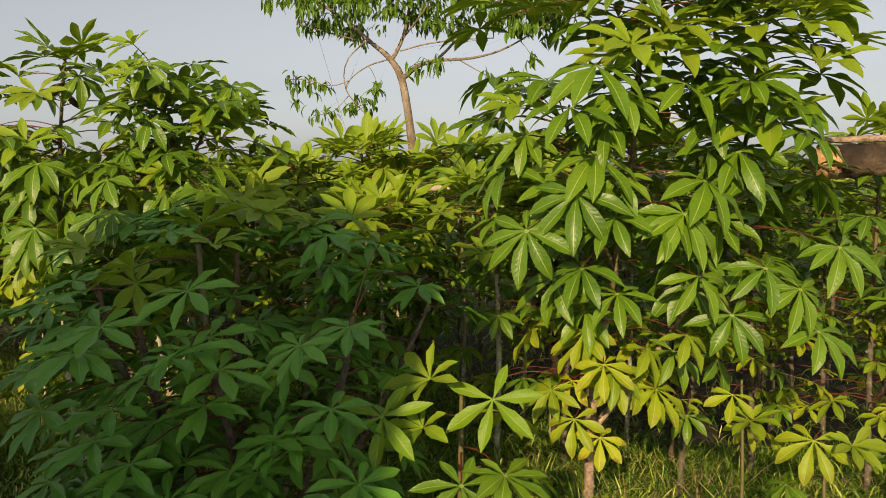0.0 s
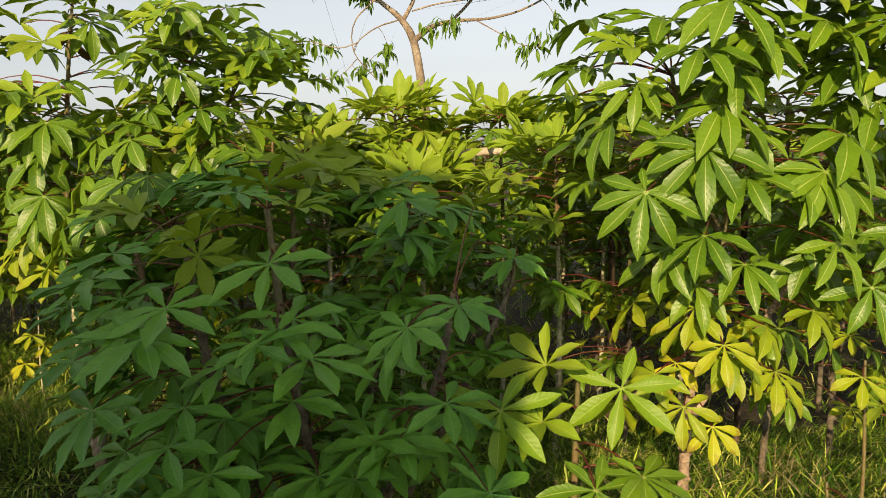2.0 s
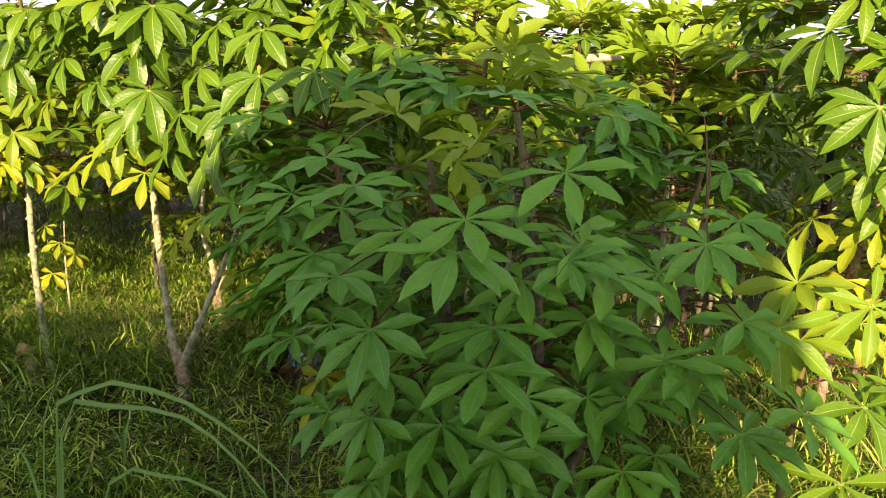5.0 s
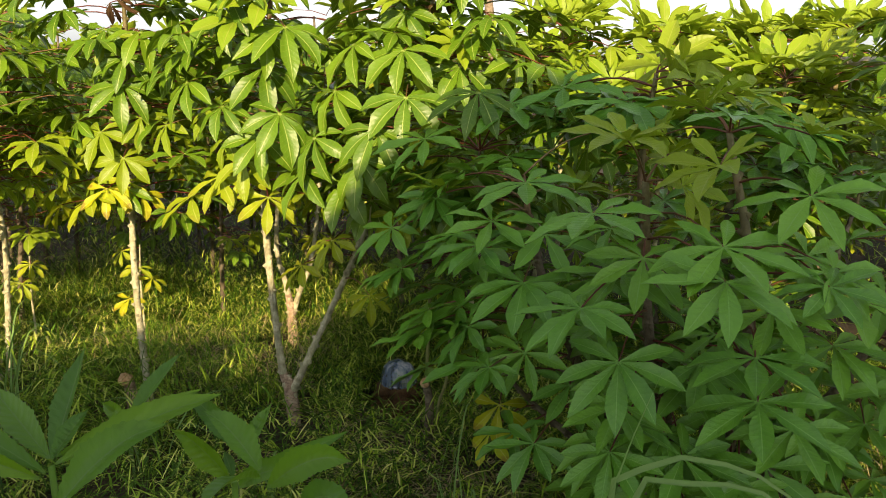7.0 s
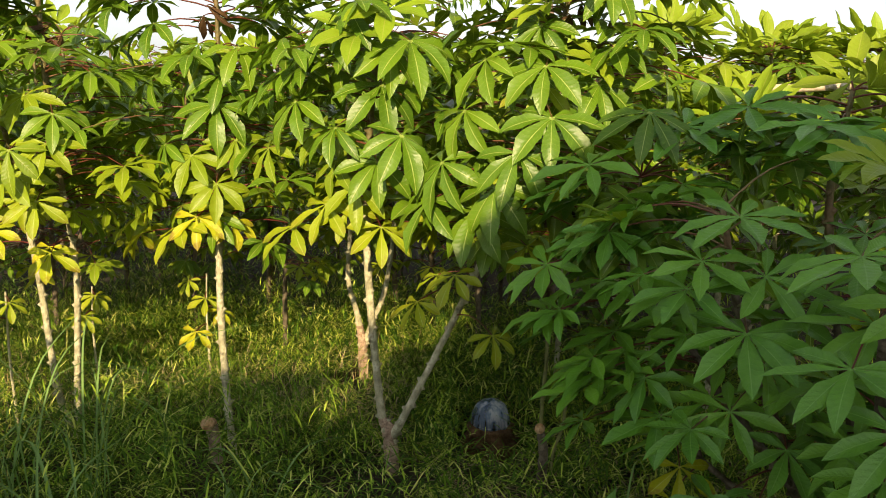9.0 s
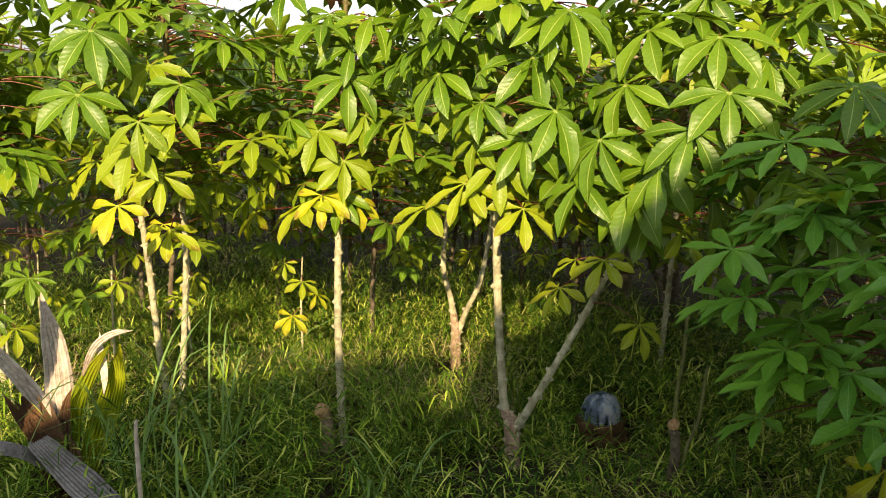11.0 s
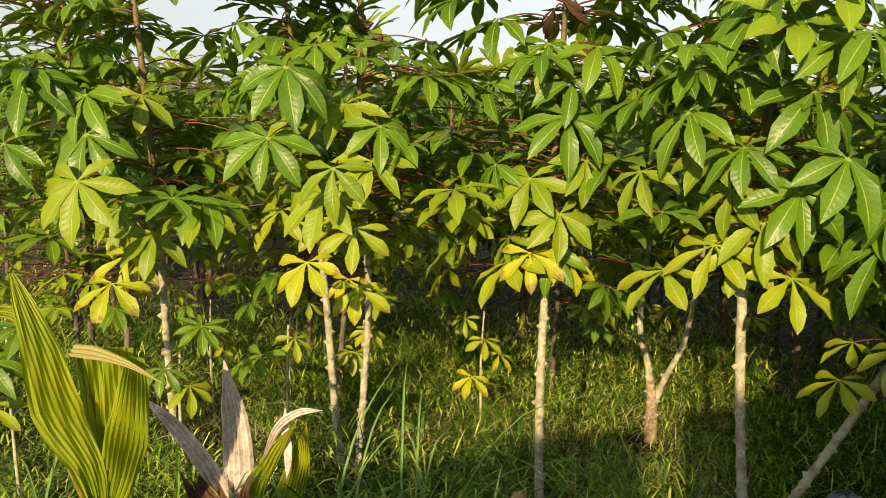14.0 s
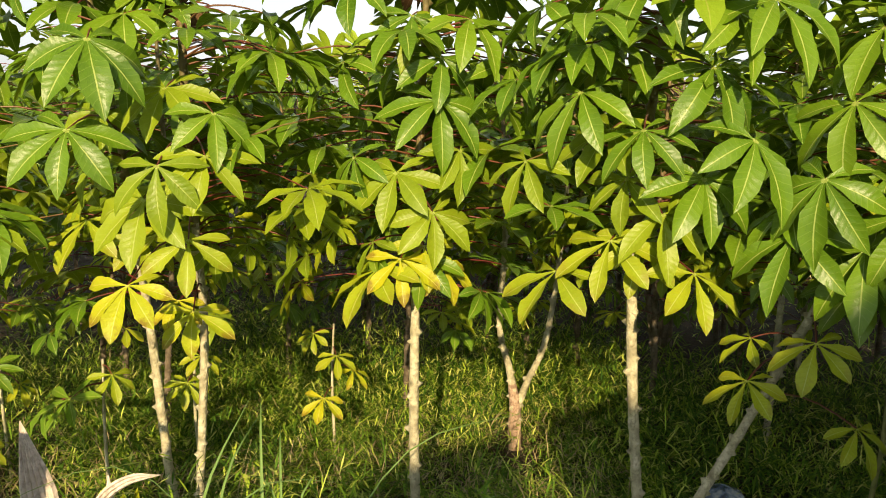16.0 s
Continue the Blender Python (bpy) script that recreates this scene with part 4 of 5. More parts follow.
# ---- lower plants behind the bush with pale rosettes on top ----
for k, (x, y, h) in enumerate(((0.70, 3.04, 1.55), (1.18, 3.20, 1.52), (0.30, 3.10, 1.45), (0.90, 2.70, 1.26), (1.52, 2.50, 1.34), (1.66, 3.25, 1.52), (2.05, 3.30, 1.55), (1.42, 3.75, 1.46), (0.62, 3.72, 1.44))):
    plant = Cassava((x, y, -0.07), [[(x, y, -0.12, 0.013), (x + 0.02, y, 0.6, 0.011), (x, y - 0.02, h - 0.03, 0.006)]],
                    "waist-high cassava with a pale yellow-green top rosette", 44.0, 0.155)
    for j in range(9):
        a = radians(40 * j + 15 * k)
        plant.leaf(x + 0.13 * math.sin(a), y - 0.05 + 0.11 * math.cos(a), h + rnd.uniform(-0.06, 0.02), "young", 0.165, rnd.uniform(-15, 35))
    plant.top(85 + k, 0.17, None, 5, 0)
    for j in range(3):
        plant.leaf(x - 0.14 + 0.14 * j, y + 0.05, h + rnd.uniform(-0.02, 0.06), "fan", 0.165, rnd.uniform(-75, -50), 18 - 18 * j)
    plant.fill(20, h - 0.34, h - 0.06, 0.14, 0.30, (-180, 180), ("turning", "young", "level"), 0.155, 16, True, 80 + k)
    plant.fill(8 if x > 1.4 else 18, 0.45, h - 0.25, 0.12, 0.32, (-180, 180), ("hang",), 0.15, 24, True, 90 + k)

# ---- withered leaves hanging below the tops ----
for plant, places in ((leaning, ((-1.394, 2.06, 1.49), (-1.41, 2.03, 1.52))), (single, ((-0.91, 2.06, 1.55), (-0.89, 2.04, 1.58))),
                      (fork, ((-0.20, 1.93, 1.80), (-0.22, 1.95, 1.76), (0.28, 1.92, 1.58), (0.25, 1.90, 1.54))), (tall, ((2.10, 1.68, 1.62), (2.14, 1.70, 1.66), (2.06, 1.69, 1.60)))):
    for x, y, z in places:
        plant.leaf(x, y, z, "dead", 0.12, 70, rnd.uniform(-60, 60))

# ---- thin saplings low among the stems ----
for base, leaves in (
    ((-2.42, 1.66), ((-2.393, 1.560, 0.572, "hang", 0.15, 35), (-2.394, 1.560, 0.441, "lime", 0.13, 45), (-2.50, 1.60, 0.50, "hang", 0.14, 45), (-2.33, 1.62, 0.66, "hang", 0.12, 40))),
    ((-1.30, 2.92), ((-1.274, 2.830, 0.390, "lime", 0.10, 30), (-1.319, 2.820, 0.235, "yellow", 0.11, 40), (-1.22, 2.86, 0.33, "yellow", 0.09, 45), (-1.36, 2.86, 0.46, "lime", 0.09, 40))),
    ((-2.389, 2.651), ((-2.339, 2.511, 0.426, "level", 0.13, 50), (-2.459, 2.591, 0.476, "hang", 0.10, 50), (-2.279, 2.571, 0.346, "lime", 0.09, 50))),
    ((-1.807, 2.231), ((-1.837, 2.101, 0.487, "level", 0.12, 50), (-1.927, 2.151, 0.447, "hang", 0.10, 45), (-1.747, 2.161, 0.537, "lime", 0.09, 55))),
    ((-1.73, 2.70), ((-1.729, 2.621, 0.350, "lime", 0.10, 40), (-1.68, 2.63, 0.44, "lime", 0.10, 40))),
    ((-2.12, 2.06), ((-2.101, 1.954, 0.455, "hang", 0.11, 40), (-2.03, 1.98, 0.40, "lime", 0.10, 45)))):
    top = max(l[2] for l in leaves) + 0.02
    plant = Cassava((*base, 0.0), [[(*base, -0.12, 0.006), (base[0] - 0.01, base[1], top * 0.5, 0.005), (base[0], base[1], top, 0.0035)]],
                    "thin low cassava shoot between taller stems", 40.0, 0.11, BARK, 0.001)
    for args in leaves:
        plant.leaf(*args)


# ---- rows behind ----
def back_row_plant(seed, height, label):
    """A plant of the second row at the origin, each leaf a part of its own."""
    r = random.Random(seed)
    lean = r.uniform(-0.08, 0.08)
    stems = [[(0, 0, -0.25, 0.014), (lean * 0.4, 0, 0.35, 0.012), (lean, 0.02, 0.8, 0.010), (lean * 0.8, 0, height - 0.05, 0.006)],
             [(lean * 0.4, 0, 0.35, 0.013), (lean * 0.4 + 0.12, 0.02, 0.7, 0.011), (0.22, 0.04, height - 0.18, 0.006)]]
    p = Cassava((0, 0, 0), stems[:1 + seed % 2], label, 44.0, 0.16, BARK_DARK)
    # brighter leaf colours mixed in low down, in place of light under the canopy
    p.fill(22, height * 0.32, height * 0.60, 0.12, 0.46, (-180, 180), ("hang", "turning", "lime"), 0.115, 26, True, seed + 1)
    p.fill(26, height * 0.56, height * 0.96, 0.14, 0.38, (-180, 180), ("hang", "level"), 0.165, 18, True, seed + 2)
    p.top(seed + 3, 0.14)
    return p.root


def far_plant(seed, height):
    """A plant of the rows further off: stem and one crown of leaves."""
    r = random.Random(seed)
    root = thing("cassava_plant", (0, 0, 0), "distant cassava plant with dense leafy crown", "plant", "cassava plants of the field")
    path = spline([(0, 0, -0.3, 0.018), (0.03, 0, 0.4, 0.015), (r.uniform(-0.1, 0.1), 0, height, 0.006)], 0.05)
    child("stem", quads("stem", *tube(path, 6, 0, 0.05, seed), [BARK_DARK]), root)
    pieces, stalks, index = [], [], []
    for k in range(46):
        z = height * r.uniform(0.36, 1.02)
        style = "young" if z > height * 0.97 else "lime" if z < height * 0.5 and k % 9 == 0 else "hang"
        a, reach = r.uniform(0, 2 * math.pi), r.uniform(0.1, 0.42)
        c = np.array([math.sin(a) * reach, math.cos(a) * reach, z])
        m = np.array(leaf_pose(Vector(c), c, 0.16 * r.uniform(0.8, 1.1), r.uniform(-50, 0) if style == "young" else r.uniform(0, 45), r.uniform(-20, 20), r.uniform(-10, 10)))
        v, f, uv = r.choice(LEAVES_LOW[style])
        pieces.append((v @ m[:3, :3].T + m[:3, 3], f, uv))
        index += [("hang", "lime", "young").index(style)] * len(f)
        stalks.append(stalk_between((0.02, 0, z), c, 0.0023, 3, 4))
    index += [3] * sum(len(f) for _, f, _ in stalks)
    child("crown", quads("crown", *joined(pieces + stalks), [LEAF_GREEN, LEAF_LIME, LEAF_YOUNG, PETIOLE], index), root)
    return root


backs = [back_row_plant(200 + 7 * k, h, "second-row cassava with crowded leaves on red stalks") for k, h in enumerate((1.72, 1.60, 1.78, 1.62, 1.70))]
spots = [(-3.3, 2.9, 2), (-2.62, 2.42, 0), (-1.93, 2.86, 4), (-1.10, 3.45, 2), (-0.08, 3.35, 3), 
         (1.85, 3.25, 3), (2.62, 2.75, 3), (3.35, 2.45, 0), (3.06, 2.62, 2), (3.0, 3.3, 1), (-2.5, 3.5, 0), (-3.1, 2.0, 2), (-1.65, 3.6, 0), (-0.35, 3.75, 3), (0.4, 3.8, 1), (-2.95, 2.60, 1), (-3.60, 2.45, 4), (-4.1, 2.9, 2), (-3.7, 3.4, 0), (1.80, 2.75, 2), (2.30, 2.45, 0), (-2.25, 3.25, 2), (-1.35, 3.95, 2), (-0.80, 4.0, 0)]

placed = set()
for x, y, k in spots:
    turn = rnd.uniform(0, 360)
    m = pose(x, y, float(ground_z(x, y)) - 0.02, 0, 0, turn)
    m = m @ Matrix.Diagonal((1, 1, 0.88 if 1.5 < x < 1.9 else 0.92 if x > 0.3 and y > 2.9 else 0.97, 1))
    if backs[k].name not in placed:
        backs[k].matrix_basis = m
        placed.add(backs[k].name)
    else:
        copy_thing(backs[k], m)
fars = [far_plant(300 + k, h) for k, h in enumerate((1.62, 1.55, 1.68, 1.58))]
n = 0
for row, y in enumerate((4.1, 4.7, 5.4, 6.3, 7.4, 8.8)):
    for i in range(-7 - row, 7 + row):
        x = i * 0.72 + rnd.uniform(-0.2, 0.2)
        yy = y + rnd.uniform(-0.25, 0.25)
        m = pose(x, yy, -0.2 if yy > 5 else float(ground_z(x, yy)) - 0.02, 0, 0, rnd.uniform(0, 360))
        if n < 4:
            fars[n].matrix_basis = m @ Matrix.Diagonal((1, 1, 1.02 if x < -0.5 else 0.95, 1))
        else:
            copy_thing(fars[n % 4], m @ Matrix.Diagonal((1, 1, 1.02 if x < -0.5 else 0.95, 1)))
        n += 1


# ---- ground cover ----
def blades(x, y, z, height, width, pitch, bend, azimuth, steps=3):
    """Many small blades as arrays: each a lens-shaped strip that starts at an angle and bends over."""
    n = len(x)
    s = np.linspace(0, 1, steps + 1)
    ang = pitch[:, None] - bend[:, None] * (s[:-1] + s[1:])[None] * 0.5
    seg = height[:, None] / steps
    reach = np.concatenate([np.zeros((n, 1)), np.cumsum(np.cos(ang) * seg, 1)], 1)
    up = np.concatenate([np.zeros((n, 1)), np.cumsum(np.sin(ang) * seg, 1)], 1)
    half = width[:, None] * np.array((0.45, 1.0, 0.8, 0.06) if steps == 3 else (0.5, 1.0, 0.06))[None] * 0.5
    dx, dy = np.sin(azimuth), np.cos(azimuth)
    cx, cy = x[:, None] + dx[:, None] * reach, y[:, None] + dy[:, None] * reach
    v = np.empty((n, steps + 1, 2, 3))
    for k, sg in enumerate((-1, 1)):
        v[:, :, k, 0] = cx + sg * half * dy[:, None]
        v[:, :, k, 1] = cy - sg * half * dx[:, None]
        v[:, :, k, 2] = z[:, None] + up
    m = 2 * (steps + 1)
    base = np.array([[2 * i, 2 * i + 1, 2 * i + 3, 2 * i + 2] for i in range(steps)])
    f = (np.arange(n)[:, None, None] * m + base[None]).reshape(-1, 4)
    return v.reshape(-1, 3), f


def meadow(count, x0, x1, y0, y1, h0, h1, w, seed, tuft=0.05, rise=0.12, steps=2, crowd=12):
    r = np.random.default_rng(seed)
    k = max(1, count // crowd)
    tx, ty = r.uniform(x0, x1, k), r.uniform(y0, y1, k)
    who = r.integers(0, k, count)
    x, y = tx[who] + r.normal(0, tuft, count), ty[who] + r.normal(0, tuft, count)
    keep = ~((np.abs(x - 0.25) < 0.32) & (np.abs(y - 2.2) < 0.4)) | (r.random(count) < 0.55)
    keep &= (np.hypot(x + 0.94, y - 1.98) > 0.13) | (r.random(count) < 0.1)
    keep &= (np.hypot(x + 0.30, y - 1.95) > 0.16) | (r.random(count) < 0.1)
    keep &= (np.abs(x + 0.63) > 0.10) | (y > 3.25) | (y < 2.75) | (r.random(count) < 0.25)
    keep &= (np.abs(x - 0.01) > 0.13) | (np.abs(y - 2.44) > 0.20)
    x, y, who = x[keep], y[keep], who[keep]
    count = len(x)
    patch = 0.75 + 0.35 * np.sin(x * 1.7 + 0.6) * np.cos(y * 2.1 - 0.4) + 0.22 * np.sin(x * 7.0 + 3 * np.sin(y * 5.0)) * np.cos(y * 6.0 + 1.0)
    tall = np.clip(patch, 0.25, 1.3) * (0.5 + r.random(k))[who]
    h = r.uniform(h0, h1, count) * (0.6 + 0.4 * tall)
    z = ground_z(x, y) * np.clip(1 - np.hypot(x, y) / 40, 0, 1)
    lift = rise * tall * r.random(count) ** 0.8
    pitch = np.radians(r.uniform(-32, 66, count))
    return blades(x, y, z - 0.005 + lift, h, r.uniform(0.5, 1.3, count) * w, pitch, np.radians(r.uniform(0, 80, count)), r.uniform(0, 2 * np.pi, count), steps)


sets = [meadow(46000, -3.2, 1.6, 0.9, 3.9, 0.03, 0.075, 0.0045, 1, 0.03, 0.10), meadow(34000, -3.2, 1.6, 0.9, 3.9, 0.04, 0.12, 0.0050, 16, 0.05, 0.26, 3, 60), meadow(44000, -3.2, 1.6, 0.9, 3.9, 0.025, 0.06, 0.0068, 17, 0.045, 0.24, 2, 60), meadow(50000, 1.5, 3.8, 0.6, 3.4, 0.04, 0.13, 0.0060, 2, 0.05, 0.20),
        meadow(5000, 1.5, 3.4, 0.9, 2.6, 0.14, 0.30, 0.0045, 5, 0.05, 0.06, 3),
        meadow(3600, -0.35, 0.80, 1.95, 3.0, 0.07, 0.17, 0.0065, 18, 0.05, 0.08, 3, 18),
        meadow(2500, -2.6, 1.0, 0.9, 2.6, 0.10, 0.22, 0.0040, 6, 0.04, 0.03, 3),
        meadow(34000, -2.3, -0.15, 3.34, 4.15, 0.03, 0.075, 0.0058, 7, 0.045, 0.46, 2, 50), meadow(16000, -2.3, -1.2, 2.6, 3.6, 0.03, 0.07, 0.0055, 8, 0.03, 0.28),
        meadow(14000, -3.0, 3.5, -1.6, 0.9, 0.05, 0.12, 0.009, 3), meadow(16000, -5.0, -3.1, 0.9, 4.2, 0.04, 0.10, 0.007, 10, 0.04, 0.2), meadow(24000, -8.0, 8.0, 3.8, 9.0, 0.06, 0.16, 0.010, 4, 0.1, 0.15),
        meadow(9000, 3.3, 8.0, -5.0, 3.8, 0.06, 0.18, 0.012, 13, 0.1, 0.15), meadow(9000, -8.0, -3.0, -5.0, 3.8, 0.06, 0.18, 0.012, 14, 0.1, 0.15), meadow(9000, -3.0, 3.5, -6.0, -1.5, 0.06, 0.18, 0.010, 15, 0.1, 0.15)]
v, f, n = [], [], 0
for a, b in sets:
    v.append(a), f.append(b + n)
    n += len(a)
tagged(new("grass", quads("grass", np.concatenate(v), np.concatenate(f), None, [GRASS])), "dense low weedy grass covering the field", "grass", kind="stuff")
# dead leaf litter and straw on the bare patches
straw = meadow(3500, -0.4, 1.0, 1.5, 2.6, 0.05, 0.14, 0.004, 9, 0.12, 0.05, 3)
straw[0][:, 2] = (straw[0][:, 2] - ground_z(straw[0][:, 0], straw[0][:, 1])) * 0.22 + ground_z(straw[0][:, 0], straw[0][:, 1]) + 0.012
more = [straw, meadow(5000, 1.5, 3.3, 1.1, 2.7, 0.05, 0.15, 0.0032, 11, 0.06, 0.20, 3), meadow(6000, -2.4, -0.3, 2.2, 3.6, 0.04, 0.12, 0.0030, 12, 0.05, 0.22, 3)]
shift = np.cumsum([0] + [len(a) for a, _ in more])
straw = (np.concatenate([a for a, _ in more]), np.concatenate([b + k for (_, b), k in zip(more, shift)]))
tagged(new("straw_litter", quads("straw", *straw, None, [STRAW])), "dry pale straw among grass and on bare soil", "litter", kind="stuff")


# ---- blades, fronds ----
def frond(points, width, profile, face, pleats=0, depth=0.25, steps=18, fold=0.0, seed=0):
    """A long leaf along a curve. face: the way its surface looks; pleats: folds across it."""
    r = np.random.default_rng(seed)
    c = spline([(*p, 0.0) for p in points], 0.002)[:, :3]
    c = c[np.linspace(0, len(c) - 1, steps + 1).astype(int)]
    t = np.gradient(c, axis=0)
    t /= np.linalg.norm(t, axis=1)[:, None]
    side = np.cross(t, np.asarray(face, float))
    side /= np.linalg.norm(side, axis=1)[:, None]
    nrm = np.cross(side, t)
    s = np.linspace(0, 1, steps + 1)
    half = np.interp(s, [p for p, _ in profile], [q for _, q in profile]) * width * 0.5
    m = max(4, pleats * 2)
    u = np.linspace(-1, 1, m + 1)
    zig = np.where(np.arange(m + 1) % 2, 1.0, -1.0) if pleats else np.zeros(m + 1)
    lift = zig[None] * half[:, None] * depth * 2 / m + fold * half[:, None] * np.abs(u)[None]
    lift = lift + 0.03 * half[:, None] * r.standard_normal((1, m + 1))
    v = c[:, None] + side[:, None] * (half[:, None] * u[None])[:, :, None] + nrm[:, None] * lift[:, :, None]
    k = m + 1
    i, j = np.meshgrid(np.arange(steps), np.arange(m), indexing="ij")
    f = np.stack([i * k + j, i * k + j + 1, (i + 1) * k + j + 1, (i + 1) * k + j], -1).reshape(-1, 4)
    uv = np.stack([np.tile(u * 0.5 + 0.5, steps + 1), np.repeat(s, k)], 1)
    return v.reshape(-1, 3), f, uv


SWORD = ((0, 0.35), (0.2, 0.8), (0.5, 1.0), (0.8, 0.75), (1, 0.03))
LANCE = ((0, 0.08), (0.2, 0.6), (0.45, 1.0), (0.75, 0.7), (1, 0.02))


def blade_part(name, root, mat, points, width, profile, face=(0.25, -1, 0.1), **kw):
    off = np.array(root.location)
    v, f, uv = frond([tuple(np.array(p) - off) for p in points], width, profile, face, **kw)
    return child(name, quads(name, v, f, uv, [mat], smooth=False), root)


palm = thing("palm_seedling", (-1.659, 1.14, 0.0), "young coconut seedling with pleated yellow-green fronds", "palm")
blade_part("frond", palm, PALM_GREEN, [(-1.659, 1.14, 0.02), (-1.659, 1.14, 0.252), (-1.659, 1.13, 0.422), (-1.67, 1.12, 0.553), (-1.726, 1.11, 0.668), (-1.754, 1.1, 0.82), (-1.806, 1.1, 0.963)], 0.115, ((0, 0.1), (0.40, 0.14), (0.52, 0.55), (0.70, 1.0), (0.84, 0.72), (0.95, 0.36), (1, 0.1)), pleats=11, depth=0.8, steps=30, seed=1)
blade_part("frond", palm, PALM_GREEN, [(-1.659, 1.17, 0.02), (-1.659, 1.17, 0.252), (-1.659, 1.17, 0.432), (-1.666, 1.17, 0.569), (-1.662, 1.175, 0.69), (-1.665, 1.18, 0.801)], 0.125, ((0, 0.1), (0.45, 0.14), (0.6, 0.45), (0.8, 0.85), (1, 1.0)), pleats=11, depth=0.8, steps=26, seed=2)
blade_part("frond", palm, PALM_GREEN, [(-1.6540000000000001, 1.15, 0.02), (-1.6540000000000001, 1.14, 0.252), (-1.651, 1.14, 0.432), (-1.61, 1.14, 0.564), (-1.575, 1.135, 0.671), (-1.553, 1.13, 0.764), (-1.548, 1.13, 0.808)], 0.092, ((0, 0.1), (0.45, 0.16), (0.62, 0.8), (0.78, 1.0), (0.93, 0.65), (1, 0.4)), pleats=8, depth=0.8, steps=26, seed=3)
blade_part("frond_tip", palm, PALM_PALE, [(-1.709, 1.14, 0.803), (-1.624, 1.105, 0.817), (-1.535, 1.09, 0.809), (-1.466, 1.1, 0.775)], 0.030, ((0, 0.9), (0.3, 1.0), (0.6, 0.6), (1, 0.05)), (0.2, -0.8, 0.6), pleats=3, depth=0.6, seed=4)
blade_part("frond", palm, PALM_GREEN, [(-1.659, 1.14, 0.03), (-1.679, 1.12, 0.292), (-1.749, 1.11, 0.422), (-1.829, 1.10, 0.432)], 0.045, SWORD, (0, -0.4, 1), pleats=3, depth=0.6, seed=5)
blade_part("frond", palm, PALM_GREEN, [(-2.30, 1.24, 0.800), (-2.16, 1.23, 0.832), (-2.0, 1.22, 0.842), (-1.88, 1.18, 0.845), (-1.772, 1.11, 0.789)], 0.036, SWORD, (0.1, -0.8, 0.6), pleats=3, depth=0.6, seed=6)
child("midrib", quads("midrib", *tube(spline([(0.0, -0.02, 0.02, 0.010), (0.0, -0.03, 0.352, 0.008), (-0.004, -0.04, 0.482, 0.006), (-0.03, -0.055, 0.572, 0.002)], 0.03), 6), [LEAF_YELLOW]), palm, "yellow leaf rib")

dry = thing("dead_palm_seedling", (-1.555, 1.50, 0.0), "withered coconut seedling, pinkish-grey dry fronds", "palm")
blade_part("frond", dry, PALM_DRY, [(-1.55, 1.50, 0.05), (-1.56, 1.50, 0.30), (-1.555, 1.49, 0.50), (-1.575, 1.48, 0.69)], 0.085, SWORD, pleats=6, depth=0.7, seed=11)
blade_part("frond", dry, PALM_DRY, [(-1.56, 1.50, 0.08), (-1.60, 1.48, 0.34), (-1.70, 1.46, 0.50), (-1.80, 1.45, 0.585)], 0.055, SWORD, pleats=4, depth=0.7, seed=12)
blade_part("frond", dry, PALM_GREY, [(-1.80, 1.45, 0.585), (-1.85, 1.44, 0.61), (-1.90, 1.43, 0.62), (-1.95, 1.42, 0.61)], 0.03, SWORD, (0.2, -0.6, 0.8), pleats=3, seed=13)
blade_part("frond", dry, PALM_GREEN, [(-1.55, 1.50, 0.06), (-1.52, 1.49, 0.32), (-1.46, 1.48, 0.45), (-1.38, 1.47, 0.56)], 0.05, SWORD, pleats=4, depth=0.7, seed=14)
blade_part("frond", dry, PALM_DRY, [(-1.47, 1.475, 0.46), (-1.43, 1.47, 0.54), (-1.37, 1.46, 0.59), (-1.30, 1.45, 0.61)], 0.022, SWORD, pleats=3, depth=0.7, seed=15)
blade_part("frond", dry, PALM_GREEN, [(-1.54, 1.51, 0.06), (-1.45, 1.52, 0.30), (-1.41, 1.53, 0.42), (-1.385, 1.53, 0.54)], 0.075, SWORD, pleats=8, depth=0.8, seed=16)
blade_part("frond", dry, PALM_DRY, [(-1.425, 1.50, 0.58), (-1.42, 1.49, 0.52), (-1.415, 1.49, 0.46), (-1.42, 1.49, 0.40)], 0.025, LANCE, pleats=2, seed=17)
for k in range(5):
    d = 0.035 * k
    blade_part("sheath", dry, PALM_BROWN, [(-1.55, 1.48, 0.10), (-1.585 + d * 0.4, 1.46 - 0.004 * k, 0.22), (-1.64 + d * 0.8, 1.45 - 0.004 * k, 0.31 + 0.01 * (k % 2)), (-1.69 + d, 1.44, 0.41 - 0.02 * (k % 3))],
               0.034, SWORD, (0.3 - 0.15 * k, -1, 0.1), pleats=4, depth=1.0, seed=50 + k)
blade_part("sheath", dry, PALM_BROWN, [(-1.545, 1.47, 0.06), (-1.575, 1.455, 0.20), (-1.60, 1.45, 0.30), (-1.635, 1.445, 0.40)], 0.085, ((0, 0.25), (0.35, 0.9), (0.6, 1.0), (0.85, 0.6), (1, 0.1)), (0.1, -1, 0.1), pleats=12, depth=1.1, seed=61)
blade_part("sheath", dry, PALM_BROWN, [(-1.53, 1.47, 0.12), (-1.53, 1.46, 0.28), (-1.51, 1.45, 0.38), (-1.48, 1.44, 0.44)], 0.04, LANCE, pleats=3, depth=0.6, seed=19)
